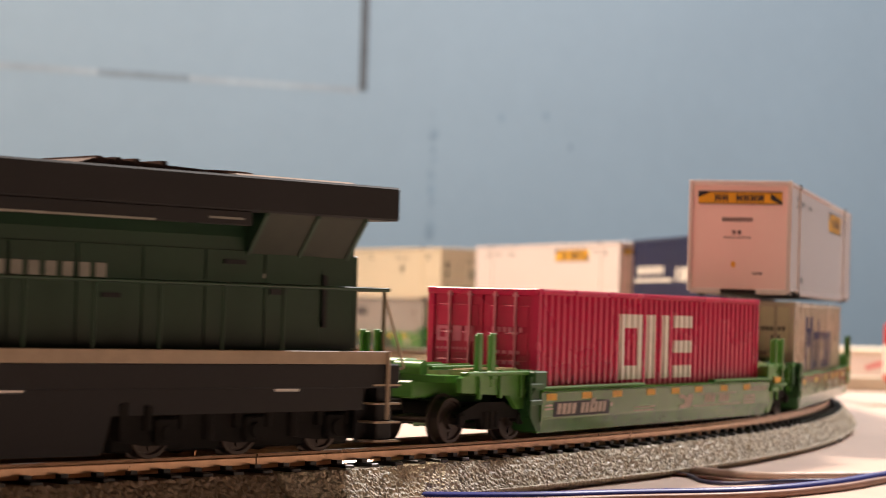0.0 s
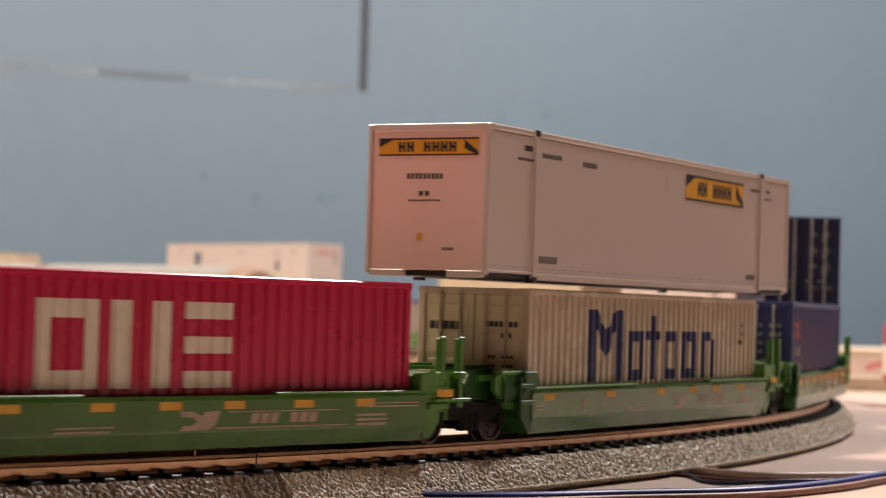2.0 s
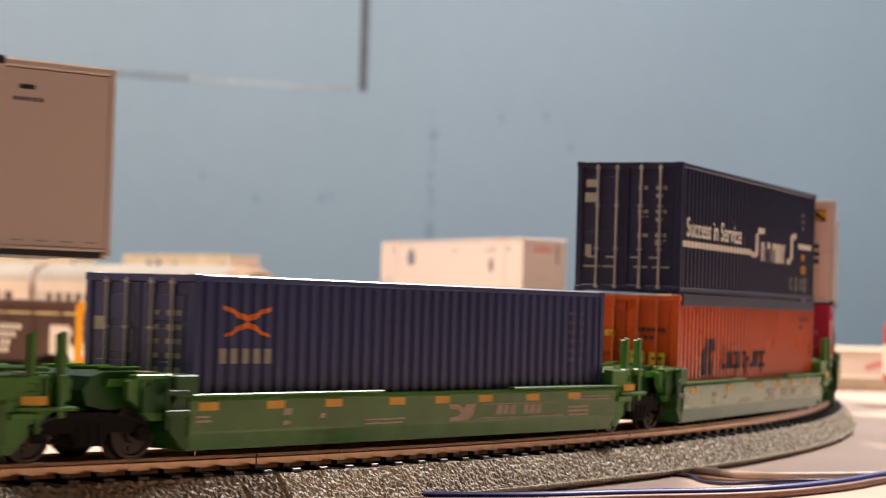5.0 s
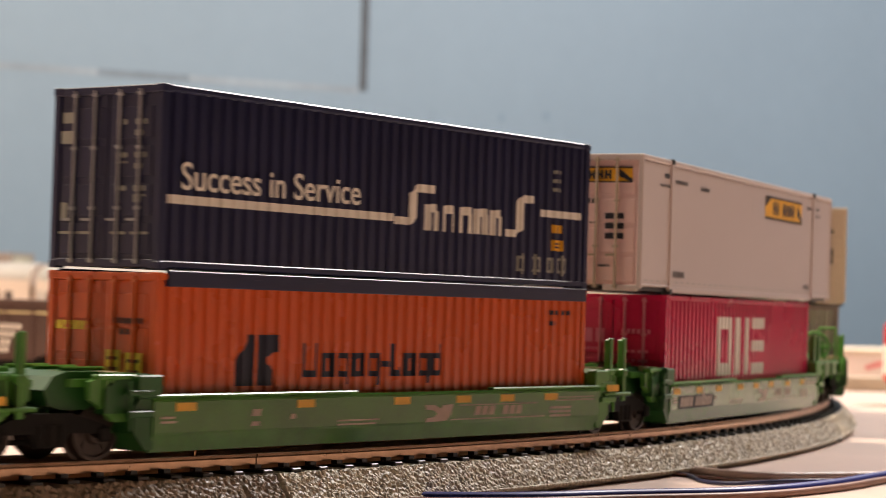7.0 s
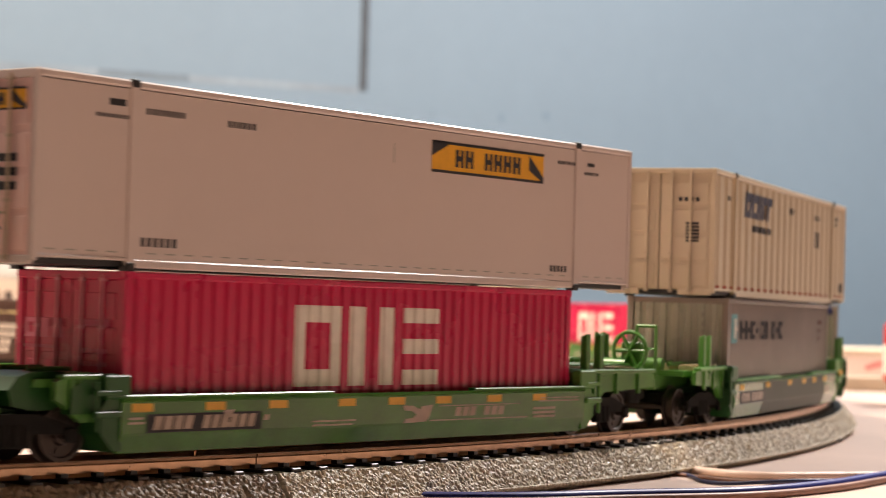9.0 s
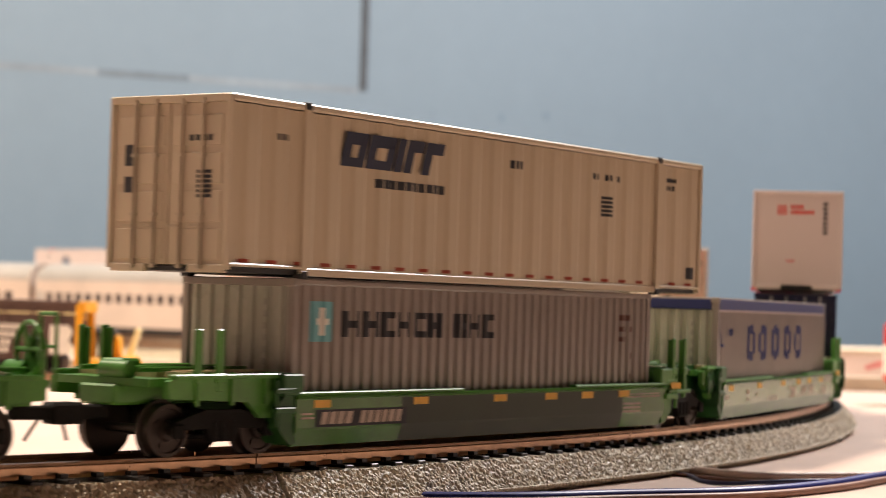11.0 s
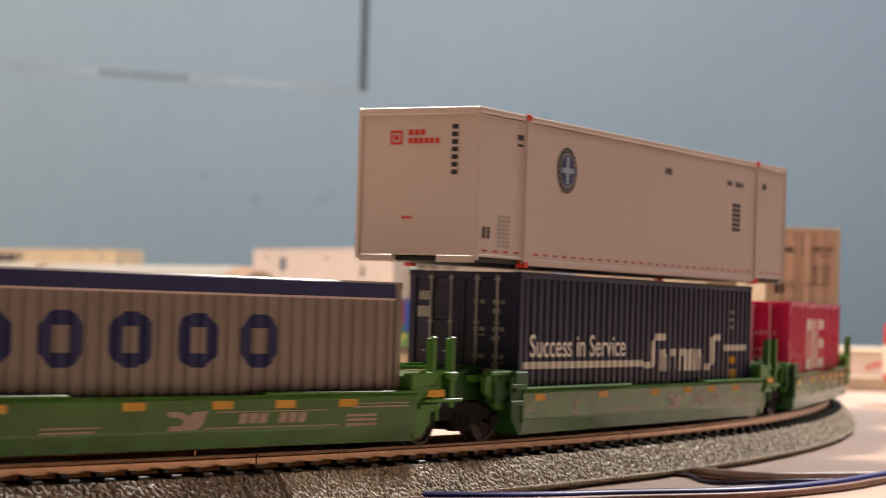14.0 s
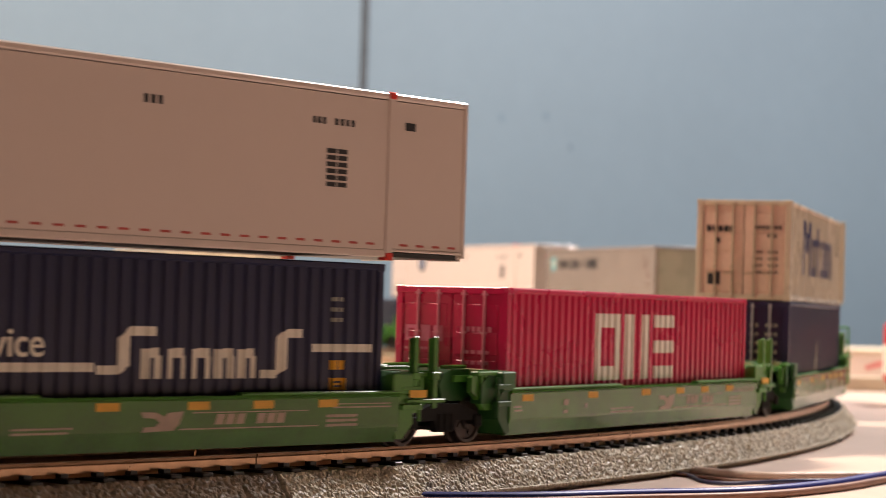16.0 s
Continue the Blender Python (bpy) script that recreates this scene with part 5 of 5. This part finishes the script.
def inner_track():
    t = thing("railway_track", "inner track loop under the parked passenger cars", "track")
    def rings(prof, r0):
        return [[((CX + (r0 + r * MM) * math.cos(th)) * 1000, (CY + (r0 + r * MM) * math.sin(th)) * 1000, z) for r, z in prof] for th in [radians(15 + 0.75 * i) for i in range(121)]]
    part("roadbed", Shape().loft(rings([(-20, TOP * 1000), (-15, 5), (15, 5), (20, TOP * 1000)], 0.70)), BED, t)
    for c in (-8.25, 8.25):
        part("rail", Shape().loft(rings([(c - 0.6, 5), (c + 0.6, 5), (c + 0.6, 8.4), (c - 0.6, 8.4)], 0.70)), RAIL_M, t)


inner_track()


def hopper():
    h = thing("hopper_car", "brown open hopper car with yellow end and pale bars", "freight car")
    x1 = 0.0
    part("body", Shape().prism_y([(x1, 31), (-150, 31), (-150, 14), (-130, 6), (-20, 6), (x1 - 2, 14)], -17, 17), HOPPER, h, "brown ribbed hopper body")
    part("top_rim", Shape().box(-150, 0, -17.6, 17.6, 30.4, 32.2, 0.2), HOPPER, h)
    part("side_stripe", Shape().box(-150, -1, -17.4, -17.0, 26.2, 26.9), PALE, h, "pale top stripe")
    part("end_frame", Shape().box(0, 3, -17, 17, 27, 32, 0.3).box(-1, 2, -17.2, -15.4, 4, 31).box(-1, 2, 15.4, 17.2, 4, 31).box(-1, 10, -17, 17, 4.5, 7, 0.3), TRACTOR, h, "yellow end frame")
    lad = Shape()
    for k in range(5):
        lad.box(2, 2.8, -16, -8, 7 + 4.4 * k, 7.8 + 4.4 * k)
    part("ladder", lad, TRACTOR, h, "yellow end ladder")
    for k in range(12):
        x = -8 - 12 * k
        part("side_rib", Shape().box(x, x + 0.9, -17.9, -16.9, 8, 30.5), HOPPER, h)
    b = Shape()
    b.prism_y([(-11.8, 9), (-11.8, 21.5), (-3.5, 21.5), (-1.8, 18.8), (-3.2, 15.4), (-1.8, 12), (-3.5, 9)], -18.15, -17.95)
    part("logo", b, WHITE_INK, h, "white block logo")
    s = Shape()
    for k, (x, n, z) in enumerate(((-38, 6, 19.2), (-38, 5, 15.8), (-33, 2, 12.4), (-36, 3, 9.2))):
        for q in range(n):
            s.box(x + 2.4 * q, x + 2.4 * q + 1.8, -18.15, -17.95, z, z + 2.4)
    part("sill_marking", s, WHITE_INK, h)
    for q in (-22, -128):
        t = part("truck", Shape().box(q - 14, q + 14, -12, 12, 2, 6.5, 0.6), TRUCK, h)
        for d in (-10, 10):
            part("wheelset", Shape().disc_y(q + d, -9, 9, 4.8, 4.8, 16), WHEEL, t)
    h.matrix_basis = pose(-0.157, 0.945, 0.0029, 0, 0, 0)


hopper()


def siding():
    """A short straight track under the parked hopper car."""
    t = thing("railway_track", "short straight siding track under the hopper car", "track")
    for c in (-8.25, 8.25):
        part("rail", Shape().box(-170, 16, c - 0.6, c + 0.6, -0.5, 2.9), RAIL_M, t)
    for i in range(26):
        x = -166 + 7.1 * i
        part("tie", Shape().box(-1.3, 1.3, -13.4, 13.4, TOP * 1000, -0.4, 0.15), TIE, t, key="low tie", at=mm(x, 0, 0))
    t.matrix_basis = pose(-0.157, 0.945, 0.0, 0, 0, 0)


siding()


def machine():
    m = thing("track_machine", "small yellow track machine with black roll frame", "machine")
    part("chassis", Shape().box(0, 21.5, -12, 12, 5, 11, 0.8), TRACTOR, m, "yellow chassis")
    for x in (2, 7.5):
        for y in (-9, 9):
            part("roll_bar", Shape().rod((x, y, 11), (x + 0.6, y, 24), 1.1, 6), BLACK, m)
    part("roll_roof", Shape().box(0.8, 10.6, -10, 10, 22, 24.6, 0.4), BLACK, m, "black roll roof")
    part("mast", Shape().prism_y([(9.5, 6), (9.5, 19), (11, 22), (12.6, 21), (13.6, 6)], -6, 6), TRACTOR, m, "yellow mast")
    part("boom", Shape().prism_y([(14.2, 8), (17.2, 8), (22, 25), (20, 25.8)], -3, 3), PALE, m, "pale yellow raised boom")
    part("engine_cover", Shape().box(13, 21, -9, 9, 10.5, 12.6, 0.6), TRACTOR, m)
    for x in (5, 17):
        part("wheelset", Shape().disc_y(x, -10, 10, 4, 4, 16), TRUCK, m)
    m.matrix_basis = pose(-0.1605, 0.993, TOP, 0, 0, 0)


machine()


def cable(name, label, pts, r, material):
    cu = bpy.data.curves.new(name, "CURVE")
    cu.dimensions, cu.bevel_depth, cu.bevel_resolution, cu.resolution_u = "3D", r, 3, 10
    sp = cu.splines.new("BEZIER")
    sp.bezier_points.add(len(pts) - 1)
    for bp, p in zip(sp.bezier_points, pts):
        bp.co = p
        bp.handle_left_type = bp.handle_right_type = "AUTO"
    cu.materials.append(material)
    return tagged(new(name, cu), label, "cable")


def cables():
    """Layout wires lying loosely on the table in front of the track."""
    SPREAD = 1.0678
    run = [(-0.16, 0.393), (-0.05, 0.397), (0.0118, 0.4065), (0.0372, 0.4215), (0.0622, 0.4365), (0.0828, 0.460), (0.1061, 0.498), (0.19, 0.60), (0.4, 0.7)]
    cable("cable", "blue cable lying on the table before the track", [(x * SPREAD, y * SPREAD, TOP + 0.0013) for x, y in run], 0.0013, CABLE_BLUE)
    cable("cable", "brown wire lying beside the blue cable", [(x * SPREAD + 0.001, y * SPREAD - 0.0032, TOP + 0.0009) for x, y in run], 0.0009, mat("tan wire sheath", lin(150, 110, 92), 0.45))
    cable("cable", "dark wire lying on the table by the track", [(0.0214, 0.5553, TOP + 0.0006), (0.0589, 0.5246, TOP + 0.0006), (0.0665, 0.4986, TOP + 0.0006), (0.0819, 0.4961, TOP + 0.0018), (0.1086, 0.5188, TOP + 0.0006), (0.2136, 0.5873, TOP + 0.0006)], 0.0005, CABLE_DARK)
    cable("cable", "pale wire lying on the table by the track", [(0.0320, 0.5659, TOP + 0.0010), (0.0652, 0.5307, TOP + 0.0010), (0.0763, 0.5207, TOP + 0.0010), (0.0950, 0.5259, TOP + 0.0010), (0.1281, 0.5446, TOP + 0.0010), (0.2670, 0.5980, TOP + 0.0010)], 0.0010, CABLE_GREY)
    cable("cable", "thin brown wire lying on the table by the track", [(0.0320, 0.5574, TOP + 0.0005), (0.0619, 0.5190, TOP + 0.0005), (0.0747, 0.5072, TOP + 0.0005), (0.0982, 0.5131, TOP + 0.0005), (0.1388, 0.5446, TOP + 0.0005), (0.2670, 0.6086, TOP + 0.0005)], 0.0005, mat("brown wire sheath", lin(120, 84, 66), 0.45))


cables()


def far_right():
    p = part("wood_strip", Shape().box(-700, 400, 0, 14, 0, 8, 0.5), PLANK)
    tagged(p, "beige wooden strip lying across the table", "wood strip")
    p.matrix_basis = pose(0.3203, 1.2066, TOP, 0, 0, 14)
    b = thing("carton", "low white carton with a pink arc on its side", "box")
    part("body", Shape().box(-60, 260, 0, 120, 0, 18.6, 0.8), mat("off white card", lin(238, 222, 212), 0.7, 0, 0.06, 20), b)
    arc = Shape()
    n = 14
    for k in range(n):
        a0, a1 = math.pi * (0.15 + 0.7 * k / n), math.pi * (0.15 + 0.7 * (k + 1) / n)
        p0, p1 = (20 - 42 * math.cos(a0), 1 + 10 * math.sin(a0)), (20 - 42 * math.cos(a1), 1 + 10 * math.sin(a1))
        arc.add([(p0[0], -0.3, p0[1]), (p1[0], -0.3, p1[1]), (p1[0], -0.3, p1[1] + 2.8), (p0[0], -0.3, p0[1] + 2.8)], [(0, 1, 2, 3)])
    part("arc", arc, mat("pink ink", lin(232, 110, 110), 0.6), b, "pink printed arc")
    part("lid", Shape().box(-61, 261, -1, 121, 16.2, 19.6, 0.5), mat("buff card lid", lin(216, 200, 176), 0.7, 0, 0.08, 40), b)
    b.matrix_basis = pose(0.3043, 1.4522, TOP, 0, 0, 14)
    v = thing("toy_truck", "red and white toy truck standing on the table", "toy truck")
    part("body", Shape().box(0, 60, -15, 15, 10, 39, 1.5), RED_INK, v, "red body")
    part("panel", Shape().box(-0.4, 0.2, -13, 13, 14, 28), WHITE_INK, v, "white panel")
    part("chassis", Shape().box(2, 58, -13, 13, 4, 10, 0.5), BLACK, v)
    for x in (12, 48):
        part("wheel", Shape().disc_y(x, -14, 14, 5, 5, 18), BLACK, v)
    v.matrix_basis = pose(0.212, 1.0037, TOP, 0, 0, 8)


far_right()


# ---- everything that moves ----
RUN = [(0.0, -408.3), (0.5, -452.4), (1.0, -499.1), (1.5, -548.0), (2.0, -592.7), (2.5, -640.7), (3.0, -689.8), (5.5, -924.0), (6.0, -969.7), (6.5, -1016.2), (7.0, -1066.1), (7.5, -1112.0), (8.0, -1159.0), (8.5, -1208.5), (9.0, -1253.8), (11.5, -1492.7), (12.0, -1539.3), (12.5, -1589.2), (13.0, -1634.1), (13.5, -1682.0), (14.0, -1733.3), (14.5, -1776.5), (15.0, -1823.5), (15.5, -1874.0), (16.0, -1918.9)]


def run_at(t):
    """How far the first car has come along the loop, in mm."""
    ts, ss = zip(*RUN)
    k = max(i for i in range(len(ts) - 1) if ts[i] <= t or i == 0)
    a = (t - ts[k]) / (ts[k + 1] - ts[k])
    slope = [(ss[min(i + 1, len(ss) - 1)] - ss[max(i - 1, 0)]) / (ts[min(i + 1, len(ts) - 1)] - ts[max(i - 1, 0)]) for i in range(len(ts))]
    h = ts[k + 1] - ts[k]
    return (2 * a**3 - 3 * a**2 + 1) * ss[k] + (a**3 - 2 * a**2 + a) * h * slope[k] + (3 * a**2 - 2 * a**3) * ss[k + 1] + (a**3 - a**2) * h * slope[k + 1]


def riding(t, offset, z):
    x, y, th = along(run_at(t) + offset)
    return pose(x * MM, y * MM, RAIL + z * MM, 0, 0, math.degrees(th) + 90)


def motions():
    times = [0.25 * i for i in range(65)]
    for ob, offset, z in TRAIN:
        walk(ob, [(t, riding(t, offset, z)) for t in times])
    turns = [i / 15 for i in range(241)]
    angle = [math.degrees((run_at(t) - run_at(0)) / 4.9) for t in turns]
    for w in WHEELS:
        base = w.matrix_basis.translation.copy()
        walk(w, [(t, pose(*base, 0, a, 0)) for t, a in zip(turns, angle)])


motions()
